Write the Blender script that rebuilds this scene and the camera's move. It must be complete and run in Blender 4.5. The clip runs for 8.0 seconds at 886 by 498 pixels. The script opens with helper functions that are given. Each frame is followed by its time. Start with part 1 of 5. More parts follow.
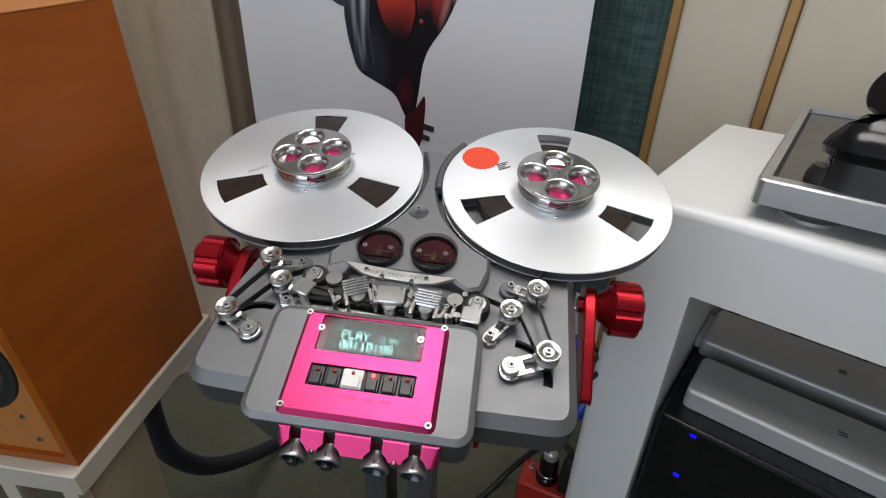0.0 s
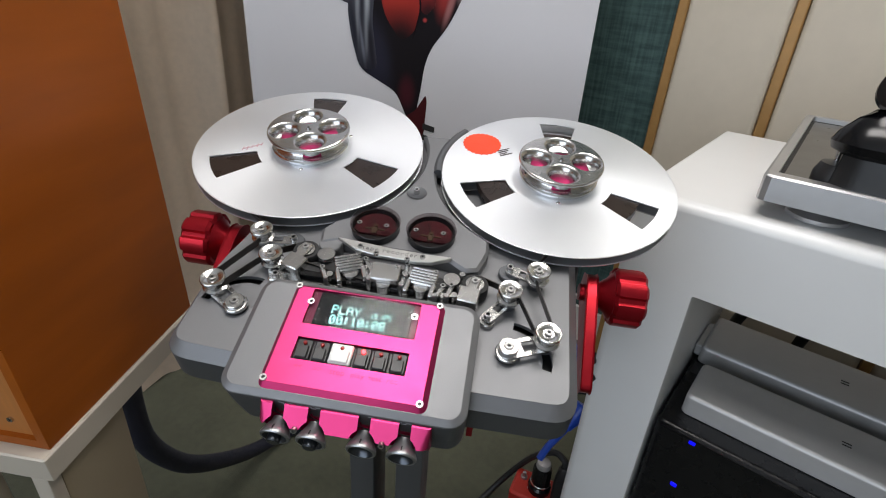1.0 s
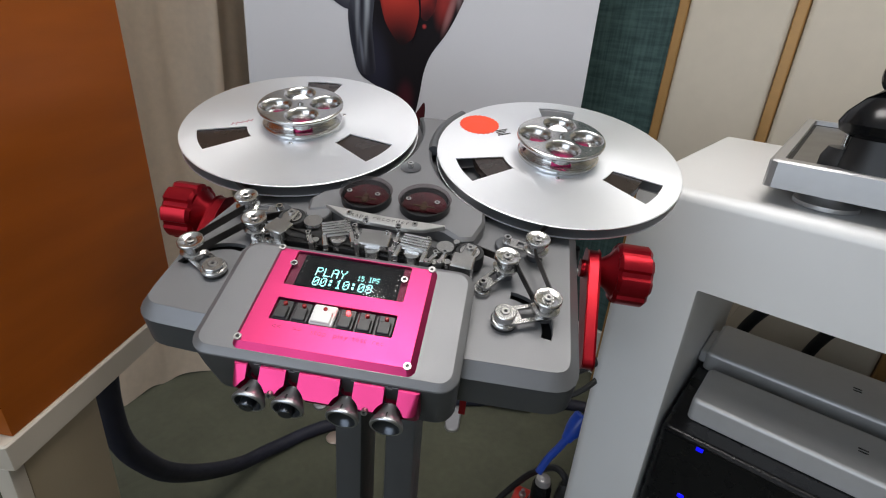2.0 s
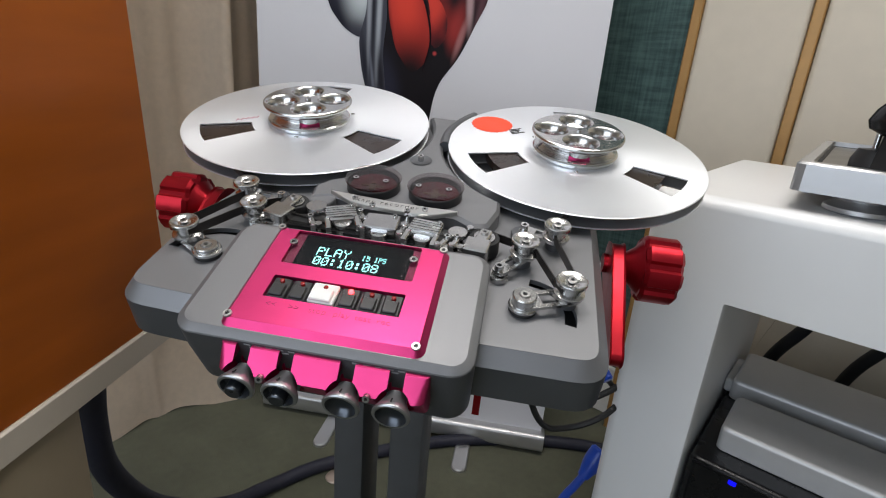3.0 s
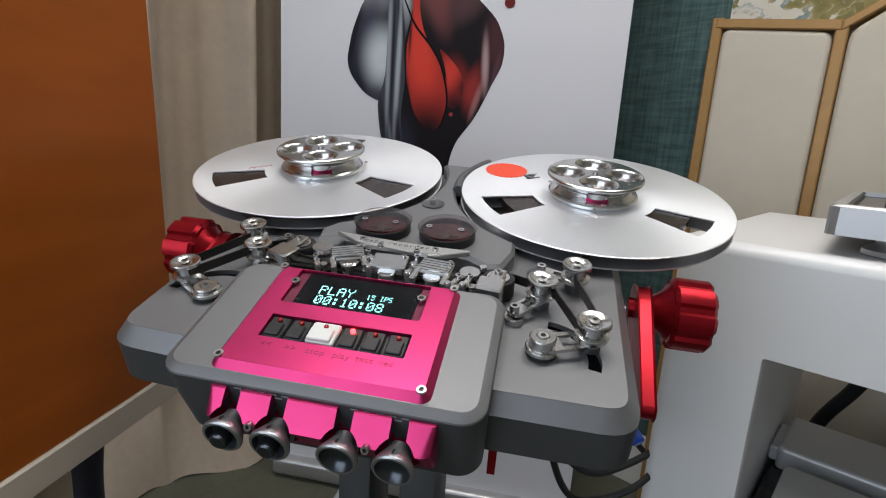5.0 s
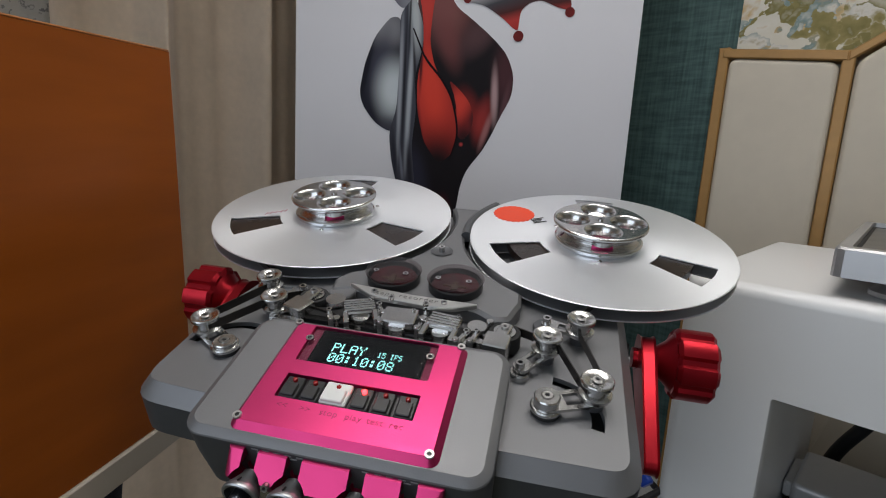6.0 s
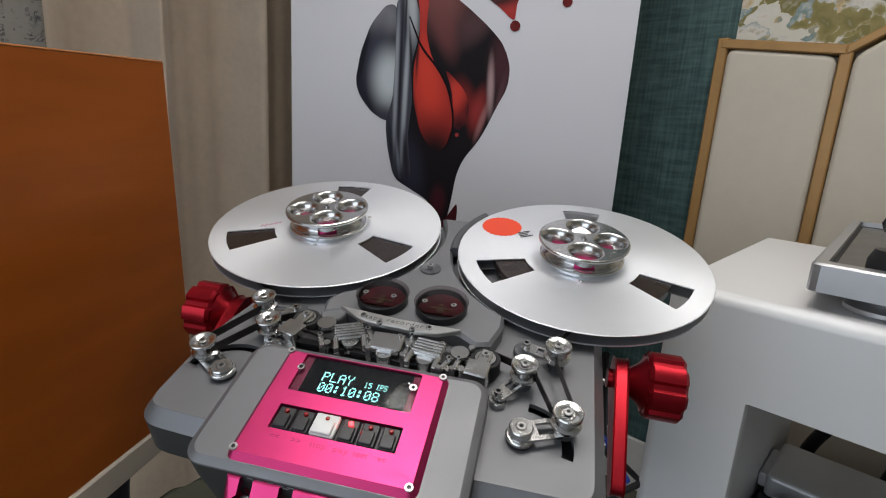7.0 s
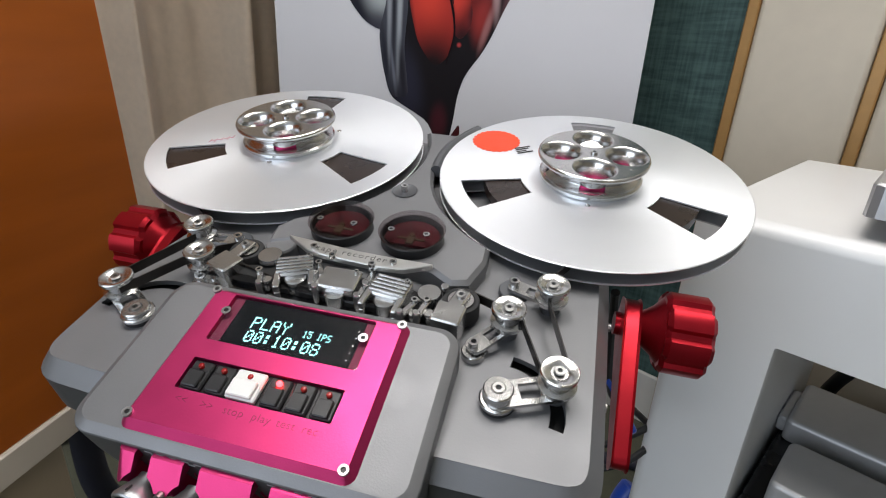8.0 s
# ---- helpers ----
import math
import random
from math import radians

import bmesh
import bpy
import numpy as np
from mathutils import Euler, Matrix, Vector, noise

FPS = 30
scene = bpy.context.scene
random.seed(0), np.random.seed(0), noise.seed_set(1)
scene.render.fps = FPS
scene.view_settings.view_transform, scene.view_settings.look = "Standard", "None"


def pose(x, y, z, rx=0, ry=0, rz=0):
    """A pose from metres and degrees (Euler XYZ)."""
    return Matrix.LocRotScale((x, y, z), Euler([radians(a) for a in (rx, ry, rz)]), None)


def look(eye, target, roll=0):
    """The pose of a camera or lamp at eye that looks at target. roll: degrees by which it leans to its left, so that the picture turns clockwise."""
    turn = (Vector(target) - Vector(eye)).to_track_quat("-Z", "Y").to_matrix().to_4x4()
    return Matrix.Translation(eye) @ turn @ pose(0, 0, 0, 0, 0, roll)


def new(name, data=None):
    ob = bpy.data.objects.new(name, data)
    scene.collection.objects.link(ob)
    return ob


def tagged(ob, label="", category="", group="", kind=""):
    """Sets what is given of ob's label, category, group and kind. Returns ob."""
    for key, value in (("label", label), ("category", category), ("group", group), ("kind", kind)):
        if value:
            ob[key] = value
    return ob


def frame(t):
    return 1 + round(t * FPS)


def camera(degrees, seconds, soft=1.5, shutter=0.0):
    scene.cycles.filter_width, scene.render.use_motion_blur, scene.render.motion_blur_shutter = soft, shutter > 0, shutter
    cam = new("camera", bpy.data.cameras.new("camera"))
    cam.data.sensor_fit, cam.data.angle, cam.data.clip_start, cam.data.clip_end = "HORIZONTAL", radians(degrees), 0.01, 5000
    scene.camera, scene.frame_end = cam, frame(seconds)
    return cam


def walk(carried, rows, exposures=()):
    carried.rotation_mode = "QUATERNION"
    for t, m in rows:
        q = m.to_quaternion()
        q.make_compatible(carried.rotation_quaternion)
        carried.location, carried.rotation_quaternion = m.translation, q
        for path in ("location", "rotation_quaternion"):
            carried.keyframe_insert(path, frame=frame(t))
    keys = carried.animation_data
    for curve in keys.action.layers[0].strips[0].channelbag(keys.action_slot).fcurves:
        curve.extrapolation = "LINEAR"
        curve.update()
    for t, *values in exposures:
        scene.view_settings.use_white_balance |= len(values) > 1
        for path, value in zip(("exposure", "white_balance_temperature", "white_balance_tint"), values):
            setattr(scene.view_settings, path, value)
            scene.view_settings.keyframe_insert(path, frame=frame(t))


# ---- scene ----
cam = camera(81.9, 8.0, soft=1.1)
PATH = [
    (0, (0.084, -0.5765, 1.1826), (-0.0185, 0.2929, 0.6992), 2.17),
    (0.5, (0.0832, -0.5696, 1.166), (-0.0163, 0.2984, 0.6795), 2.08),
    (1, (0.0845, -0.5756, 1.1422), (-0.0138, 0.3088, 0.6858), 4.13),
    (1.5, (0.0911, -0.5826, 1.1129), (-0.007, 0.3162, 0.6856), 4.87),
    (2.8, (0.0946, -0.5582, 1.0322), (-0.0239, 0.3735, 0.6889), 4.46),
    (3, (0.0918, -0.5617, 1.0218), (-0.0354, 0.3768, 0.7007), 4.75),
    (3.5, (0.085, -0.5645, 0.9988), (-0.0881, 0.3736, 0.6988), 4.68),
    (4, (0.0865, -0.5483, 0.9852), (-0.0917, 0.3963, 0.7093), 4.38),
    (4.5, (0.0925, -0.5435, 0.9847), (-0.0876, 0.4161, 0.7685), 4.11),
    (4.7, (0.0953, -0.5431, 0.989), (-0.0801, 0.4189, 0.7797), 3.83),
    (6, (0.0997, -0.5518, 1.0308), (-0.1053, 0.4116, 0.8576), 3.34),
    (6.5, (0.1064, -0.561, 1.0617), (-0.0961, 0.4027, 0.888), 3.45),
    (7, (0.1114, -0.5585, 1.0829), (-0.0893, 0.3939, 0.8532), 3.63),
    (7.5, (0.1091, -0.5163, 1.0711), (-0.0843, 0.4198, 0.7773), 4.01),
    (8, (0.126, -0.4673, 1.053), (-0.0861, 0.4413, 0.6933), 3.27),
]
walk(cam, [(t, look(eye, target, roll)) for t, eye, target, roll in PATH], [(0.0, -0.10), (0.5, 0.13), (1.0, 0.09), (1.5, 0.07), (3.0, 0.17), (3.5, 0.41), (4.0, 0.31), (4.5, 0.14), (6.0, -0.42), (6.5, -0.62), (7.0, -0.27), (7.5, -0.13), (8.0, 0.20)])

# ---- light ----
world = bpy.data.worlds.new("world")
scene.world = world
world.use_nodes = True
world.node_tree.nodes["Background"].inputs[0].default_value = (0.75, 0.82, 1.0, 1)
world.node_tree.nodes["Background"].inputs[1].default_value = 0.25


def area(name, m, sx, sy, watts, colour):
    lamp = bpy.data.lights.new(name, "AREA")
    lamp.shape, lamp.size, lamp.size_y, lamp.energy, lamp.color = "RECTANGLE", sx, sy, watts, colour
    ob = new(name, lamp)
    ob.matrix_world = m
    return ob


ROOM = pose(0, 0, 0, 0, 0, -31)
DECK = pose(0, 0, 0.96, 16.755, 1.297, 0.39)
CEIL = 2.45
# two flush ceiling panels above the machine, daylight window behind the camera
LAMPS = ((-0.01, -0.30, 7.5), (0.42, 0.30, 5.5))
for la, lb, watts in LAMPS:
    area("ceiling_lamp_light", ROOM @ pose(la, lb, CEIL - 0.075), 0.6, 0.45, watts, (1.0, 0.965, 0.945))
area("window_light", ROOM @ pose(0.55, -2.38, 1.45, 90, 0, 0), 2.2, 1.3, 26, (0.79, 0.885, 1.0))

# ---- materials ----


def mat(name, col, rough=0.5, metal=0.0, var=0.1, scale=30, bump=0.0, bscale=300, stretch=(1, 1, 1), coat=0.0, rvar=0.1, spec=0.5, sheen=0.0):
    m = bpy.data.materials.new(name)
    m.use_nodes = True
    t = m.node_tree
    b = t.nodes["Principled BSDF"]
    tc = t.nodes.new("ShaderNodeTexCoord")
    mp = t.nodes.new("ShaderNodeMapping")
    mp.inputs["Scale"].default_value = stretch
    t.links.new(tc.outputs["Object"], mp.inputs[0])
    n1 = t.nodes.new("ShaderNodeTexNoise")
    n1.inputs["Scale"].default_value, n1.inputs["Detail"].default_value = scale, 6
    n2 = t.nodes.new("ShaderNodeTexNoise")
    n2.inputs["Scale"].default_value, n2.inputs["Detail"].default_value = scale * 0.13, 3
    t.links.new(mp.outputs[0], n1.inputs[0])
    t.links.new(tc.outputs["Object"], n2.inputs[0])
    mx = t.nodes.new("ShaderNodeMath")
    mx.operation = "ADD"
    t.links.new(n1.outputs[0], mx.inputs[0])
    t.links.new(n2.outputs[0], mx.inputs[1])
    r = t.nodes.new("ShaderNodeMapRange")
    r.inputs[1].default_value, r.inputs[2].default_value, r.inputs[3].default_value, r.inputs[4].default_value = 0.6, 1.4, 1 - var, 1 + var
    t.links.new(mx.outputs[0], r.inputs[0])
    c = t.nodes.new("ShaderNodeVectorMath")
    c.operation = "SCALE"
    c.inputs[0].default_value = col
    t.links.new(r.outputs[0], c.inputs["Scale"])
    t.links.new(c.outputs[0], b.inputs["Base Color"])
    rr = t.nodes.new("ShaderNodeMapRange")
    rr.inputs[1].default_value, rr.inputs[2].default_value, rr.inputs[3].default_value, rr.inputs[4].default_value = 0.3, 0.7, rough * (1 - rvar), min(1, rough * (1 + rvar))
    t.links.new(n1.outputs[0], rr.inputs[0])
    t.links.new(rr.outputs[0], b.inputs["Roughness"])
    b.inputs["Metallic"].default_value = metal
    b.inputs["Specular IOR Level"].default_value = spec
    b.inputs["Coat Weight"].default_value = coat
    b.inputs["Coat Roughness"].default_value = 0.15
    b.inputs["Sheen Weight"].default_value = sheen
    if bump:
        n3 = t.nodes.new("ShaderNodeTexNoise")
        n3.inputs["Scale"].default_value, n3.inputs["Detail"].default_value = bscale, 4
        t.links.new(mp.outputs[0], n3.inputs[0])
        bp = t.nodes.new("ShaderNodeBump")
        bp.inputs["Strength"].default_value, bp.inputs["Distance"].default_value = bump, 0.002
        t.links.new(n3.outputs[0], bp.inputs["Height"])
        t.links.new(bp.outputs[0], b.inputs["Normal"])
    return m


def glow(name, col, strength):
    m = bpy.data.materials.new(name)
    m.use_nodes = True
    b = m.node_tree.nodes["Principled BSDF"]
    b.inputs["Base Color"].default_value = (*col, 1)
    b.inputs["Emission Color"].default_value = (*col, 1)
    b.inputs["Emission Strength"].default_value = strength
    return m


def clear(name, tint=(1, 1, 1), rough=0.02, ior=1.3):
    """A thin clear pane: looks straight through, with a gloss that grows at a slant."""
    m = bpy.data.materials.new(name)
    m.use_nodes = True
    t = m.node_tree
    t.nodes.remove(t.nodes["Principled BSDF"])
    through_ = t.nodes.new("ShaderNodeBsdfTransparent")
    through_.inputs[0].default_value = (*tint, 1)
    gloss = t.nodes.new("ShaderNodeBsdfGlossy")
    gloss.inputs["Roughness"].default_value = rough
    fr = t.nodes.new("ShaderNodeFresnel")
    fr.inputs["IOR"].default_value = ior
    mx = t.nodes.new("ShaderNodeMixShader")
    t.links.new(fr.outputs[0], mx.inputs[0])
    t.links.new(through_.outputs[0], mx.inputs[1])
    t.links.new(gloss.outputs[0], mx.inputs[2])
    t.links.new(mx.outputs[0], t.nodes["Material Output"].inputs["Surface"])
    return m


def soft_ink(name, base, blobs, rough=0.6):
    """Printed ink that blends softly into spots: (x, z, half width, half height, turn, colour, strength)."""
    m = bpy.data.materials.new(name)
    m.use_nodes = True
    t = m.node_tree
    b = t.nodes["Principled BSDF"]
    b.inputs["Roughness"].default_value = rough
    b.inputs["Specular IOR Level"].default_value = 0.15
    tc = t.nodes.new("ShaderNodeTexCoord")
    last = None
    for x, z, rx, rz, turn, col, strength in blobs:
        mp = t.nodes.new("ShaderNodeMapping")
        mp.vector_type = "TEXTURE"
        mp.inputs["Location"].default_value = (x, 0, 1 + z)
        mp.inputs["Rotation"].default_value = (0, radians(turn), 0)
        mp.inputs["Scale"].default_value = (rx, 1, rz)
        g = t.nodes.new("ShaderNodeTexGradient")
        g.gradient_type = "SPHERICAL"
        r = t.nodes.new("ShaderNodeMapRange")
        r.interpolation_type = "SMOOTHSTEP"
        r.inputs[2].default_value, r.inputs[4].default_value = 0.85, strength
        mx = t.nodes.new("ShaderNodeMix")
        mx.data_type = "RGBA"
        mx.inputs[6].default_value, mx.inputs[7].default_value = (*base, 1), (*col, 1)
        t.links.new(tc.outputs["Object"], mp.inputs[0])
        t.links.new(mp.outputs[0], g.inputs[0])
        t.links.new(g.outputs["Fac"], r.inputs[0])
        t.links.new(r.outputs[0], mx.inputs[0])
        if last:
            t.links.new(last, mx.inputs[6])
        last = mx.outputs[2]
    t.links.new(last, b.inputs["Base Color"])
    return m


def ramp_mat(name, stops, direction, lo, hi, rough=0.6):
    """Printed ink whose colour runs across the sheet."""
    m = bpy.data.materials.new(name)
    m.use_nodes = True
    t = m.node_tree
    b = t.nodes["Principled BSDF"]
    b.inputs["Roughness"].default_value = rough
    b.inputs["Specular IOR Level"].default_value = 0.15
    tc = t.nodes.new("ShaderNodeTexCoord")
    dot = t.nodes.new("ShaderNodeVectorMath")
    dot.operation = "DOT_PRODUCT"
    dot.inputs[1].default_value = direction
    wob = t.nodes.new("ShaderNodeTexNoise")
    wob.inputs["Scale"].default_value = 7
    t.links.new(tc.outputs["Object"], wob.inputs[0])
    mix = t.nodes.new("ShaderNodeVectorMath")
    mix.operation = "MULTIPLY_ADD"
    mix.inputs[1].default_value = (0.03, 0.03, 0.03)
    t.links.new(wob.outputs[1], mix.inputs[0])
    t.links.new(tc.outputs["Object"], mix.inputs[2])
    t.links.new(mix.outputs[0], dot.inputs[0])
    r = t.nodes.new("ShaderNodeMath")
    r.operation = "MULTIPLY_ADD"
    r.inputs[1].default_value, r.inputs[2].default_value = 1 / (hi - lo), -lo / (hi - lo)
    t.links.new(dot.outputs["Value"], r.inputs[0])
    cr = t.nodes.new("ShaderNodeValToRGB")
    e = cr.color_ramp.elements
    for k, (pos, col) in enumerate(stops):
        el = e[k] if k < 2 else e.new(pos)
        el.position, el.color = pos, (*col, 1)
    t.links.new(r.outputs[0], cr.inputs[0])
    t.links.new(cr.outputs[0], b.inputs["Base Color"])
    return m


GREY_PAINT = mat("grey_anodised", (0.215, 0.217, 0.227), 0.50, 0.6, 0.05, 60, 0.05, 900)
# darker copy of grey_anodised: shade on sides and undersides put into the colour
GREY_SHADED = mat("grey_anodised_shaded", (0.135, 0.140, 0.150), 0.46, 0.7, 0.06, 60, 0.05, 900)
PINK = mat("magenta_anodised", (0.57, 0.044, 0.165), 0.37, 0.9, 0.05, 80, 0.04, 900)
RED_ANO = mat("red_anodised", (0.38, 0.012, 0.022), 0.33, 0.85, 0.08, 60, 0.04, 900)
SCREW = mat("dull_socket_steel", (0.46, 0.455, 0.45), 0.36, 1.0, 0.1, 200)
CHROME = mat("polished_aluminium", (0.66, 0.66, 0.66), 0.22, 1.0, 0.04, 80)
STEEL_SHADED = mat("steel_shaded", (0.06, 0.06, 0.062), 0.35, 0.8, 0.1, 120)
STEEL = mat("satin_steel", (0.62, 0.617, 0.61), 0.25, 1.0, 0.03, 120, 0.04, 700)
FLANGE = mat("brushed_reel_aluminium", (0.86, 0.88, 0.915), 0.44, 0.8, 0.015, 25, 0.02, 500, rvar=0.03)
# turned metal: the brush marks run round the axis
tangent = FLANGE.node_tree.nodes.new("ShaderNodeTangent")
tangent.direction_type, tangent.axis = "RADIAL", "Z"
FLANGE.node_tree.links.new(tangent.outputs[0], FLANGE.node_tree.nodes["Principled BSDF"].inputs["Tangent"])
FLANGE.node_tree.nodes["Principled BSDF"].inputs["Anisotropic"].default_value = 0.55
# flange aluminium darkened: shade between the two flanges put into the colour
FLANGE_SHADED = mat("flange_aluminium_shaded", (0.42, 0.42, 0.43), 0.42, 0.8, 0.05, 40)
# inside of the knobs: the dark floor's reflection is put into the colour
KNOB_DARK_REFLECTION = mat("cup_dark_reflection", (0.07, 0.078, 0.09), 0.3, 0.85, 0.06, 90)
KNOB_GREY = mat("bead_blasted_aluminium", (0.38, 0.39, 0.40), 0.36, 0.9, 0.06, 90, 0.06, 1200)
BLACK = mat("black_plastic", (0.018, 0.018, 0.019), 0.4, 0, 0.2, 60, 0.05, 600)
RUBBER = mat("black_rubber", (0.02, 0.02, 0.021), 0.7, 0, 0.2, 60, 0.08, 400)
BUTTON = mat("dark_button_plastic", (0.014, 0.014, 0.016), 0.38, 0, 0.15, 80)
BUTTON_W = mat("white_button_plastic", (0.80, 0.80, 0.78), 0.35, 0, 0.04, 80)
TAPE = mat("brown_tape", (0.022, 0.013, 0.010), 0.28, 0, 0.25, 40)
TAPE_STRIP = mat("tape_back", (0.02, 0.017, 0.015), 0.3, 0, 0.2, 60)
INK = mat("dark_ink", (0.022, 0.022, 0.022), 0.6)
PRINT_GREY = mat("grey_ink", (0.30, 0.30, 0.31), 0.6)
INK_PINK = mat("engraved_red_ink", (0.17, 0.008, 0.045), 0.6)
SCREEN = mat("display_black", (0.006, 0.007, 0.009), 0.34, 0, 0.1, 60, spec=0.08)
SEE_THROUGH = bpy.data.materials.new("clear_inner_face")
SEE_THROUGH.use_nodes = True
SEE_THROUGH.node_tree.nodes.remove(SEE_THROUGH.node_tree.nodes["Principled BSDF"])
SEE_THROUGH.node_tree.links.new(SEE_THROUGH.node_tree.nodes.new("ShaderNodeBsdfTransparent").outputs[0], SEE_THROUGH.node_tree.nodes["Material Output"].inputs["Surface"])
GLASS = clear("clear_acrylic", rough=0.05, ior=1.28)
GLASS_SMOKE = clear("smoked_acrylic", (0.55, 0.49, 0.50), 0.05, 1.42)
HUB_METAL = mat("satin_hub_aluminium", (0.58, 0.575, 0.57), 0.25, 1.0, 0.08, 60, 0.03, 500)
AMP_BLACK = mat("black_amp_enamel", (0.007, 0.007, 0.008), 0.28, 0, 0.1, 30, spec=0.35)
FADED_PINK = mat("faded_pink_ink", (0.62, 0.36, 0.42), 0.6)
OLED = glow("cyan_pixels", (0.36, 0.95, 0.90), 1.5)
LED_ON = glow("lit_red_led", (1.0, 0.009, 0.011), 36)
LED_OFF = mat("red_led", (0.34, 0.008, 0.008), 0.2, 0, 0.1, 60)
DIFFUSER = glow("lamp_diffuser", (1.0, 0.96, 0.9), 4.0)
LED_BLUE = glow("blue_led", (0.002, 0.002, 1.0), 1.0)
DIAL_RED = mat("red_dial", (0.09, 0.004, 0.010), 0.45, 0.1, 0.6, 160)
BRASS = mat("dull_brass", (0.22, 0.17, 0.11), 0.35, 0.9, 0.1, 120)
STICKER = mat("orange_red_sticker", (0.84, 0.065, 0.018), 0.5, 0, 0.06, 60)
WOOD = mat("cherry_veneer", (0.345, 0.084, 0.006), 0.42, 0, 0.2, 10, 0.03, 90, (3, 3, 0.5), 0.0, spec=0.25)
# lighter copy of the cherry: light on front and top put into the colour
WOOD_LIT = mat("cherry_veneer_lit", (0.50, 0.19, 0.05), 0.4, 0, 0.2, 30, 0.02, 90, (4, 4, 0.5))
WHITE_LAM = mat("white_laminate", (0.56, 0.50, 0.42), 0.42, 0, 0.05, 12, 0.02, 120)
CREAM_PANEL = mat("cream_panel", (0.40, 0.33, 0.23), 0.55, 0, 0.06, 10, 0.02, 120)
GLOSS_WHITE = mat("white_gloss_lacquer", (0.82, 0.82, 0.82), 0.36, 0, 0.03, 8, 0.01, 60, coat=0.08)
SILVER = mat("silver_casing", (0.56, 0.56, 0.57), 0.42, 0.85, 0.05, 60, 0.04, 900)
AMP_SILVER = mat("bead_blasted_silver", (0.58, 0.58, 0.585), 0.5, 0.5, 0.05, 60, 0.06, 1200)
GUNMETAL = mat("dull_grey_deck", (0.095, 0.088, 0.078), 0.30, 0.15, 0.06, 20)
GLOSS_BLACK = mat("black_gloss", (0.007, 0.007, 0.008), 0.16, 0, 0.1, 30, spec=0.35)
CARPET = mat("olive_carpet", (0.086, 0.088, 0.056), 0.95, 0, 0.28, 55, 0.6, 420, sheen=0.2)
WALL_PAINT = mat("cream_wall", (0.56, 0.50, 0.40), 0.75, 0, 0.05, 14, 0.05, 160)
CEIL_PAINT = mat("white_ceiling_paint", (0.75, 0.74, 0.72), 0.8, 0, 0.03, 14, 0.05, 160)
SKIRT = mat("white_gloss_paint", (0.72, 0.71, 0.68), 0.4, 0, 0.04, 20)
CURTAIN = mat("beige_curtain_cloth", (0.75, 0.635, 0.51), 0.85, 0, 0.08, 60, 0.15, 900, sheen=0.3)
LEATHER = mat("cream_upholstery", (0.57, 0.515, 0.425), 0.5, 0, 0.05, 25, 0.08, 420)
GOLD = mat("antique_gold_wood", (0.38, 0.215, 0.075), 0.42, 0.25, 0.12, 40, 0.05, 300)
BANNER = mat("printed_banner_ground", (0.63, 0.63, 0.67), 0.42, 0, 0.03, 5)
CABLE_BLUE = mat("dark_blue_braid", (0.013, 0.014, 0.028), 0.6, 0, 0.3, 120, 0.3, 900)
CABLE_BLACK = mat("black_cable", (0.014, 0.014, 0.015), 0.5, 0, 0.2, 60, 0.1, 500)
PLUG_BLUE = mat("bright_blue_plug", (0.01, 0.06, 0.42), 0.35, 0, 0.1, 60)
BOX_RED = mat("red_painted_steel", (0.50, 0.035, 0.022), 0.4, 0.1, 0.1, 40, 0.05, 300)


def woven(name, c1, c2, size):
    """Slubbed cloth wallpaper: two crossed bands of thread."""
    m = mat(name, c1, 0.75, 0, 0.2, 18, 0.1, 300)
    t = m.node_tree
    b = t.nodes["Principled BSDF"]
    tc = t.nodes.new("ShaderNodeTexCoord")
    outs = []
    for st in ((size * 3, size * 3, size * 0.15), (size * 0.3, size * 0.3, size * 2.2)):
        mp = t.nodes.new("ShaderNodeMapping")
        mp.inputs["Scale"].default_value = st
        n = t.nodes.new("ShaderNodeTexNoise")
        n.inputs["Scale"].default_value, n.inputs["Detail"].default_value = 1, 5
        t.links.new(tc.outputs["Object"], mp.inputs[0])
        t.links.new(mp.outputs[0], n.inputs[0])
        outs.append(n)
    a = t.nodes.new("ShaderNodeMath")
    a.operation = "ADD"
    t.links.new(outs[0].outputs[0], a.inputs[0])
    t.links.new(outs[1].outputs[0], a.inputs[1])
    r = t.nodes.new("ShaderNodeMapRange")
    r.inputs[1].default_value, r.inputs[2].default_value = 0.75, 1.3
    t.links.new(a.outputs[0], r.inputs[0])
    mx = t.nodes.new("ShaderNodeMix")
    mx.data_type = "RGBA"
    mx.inputs[6].default_value, mx.inputs[7].default_value = (*c1, 1), (*c2, 1)
    t.links.new(r.outputs[0], mx.inputs[0])
    t.links.new(mx.outputs[2], b.inputs["Base Color"])
    return m


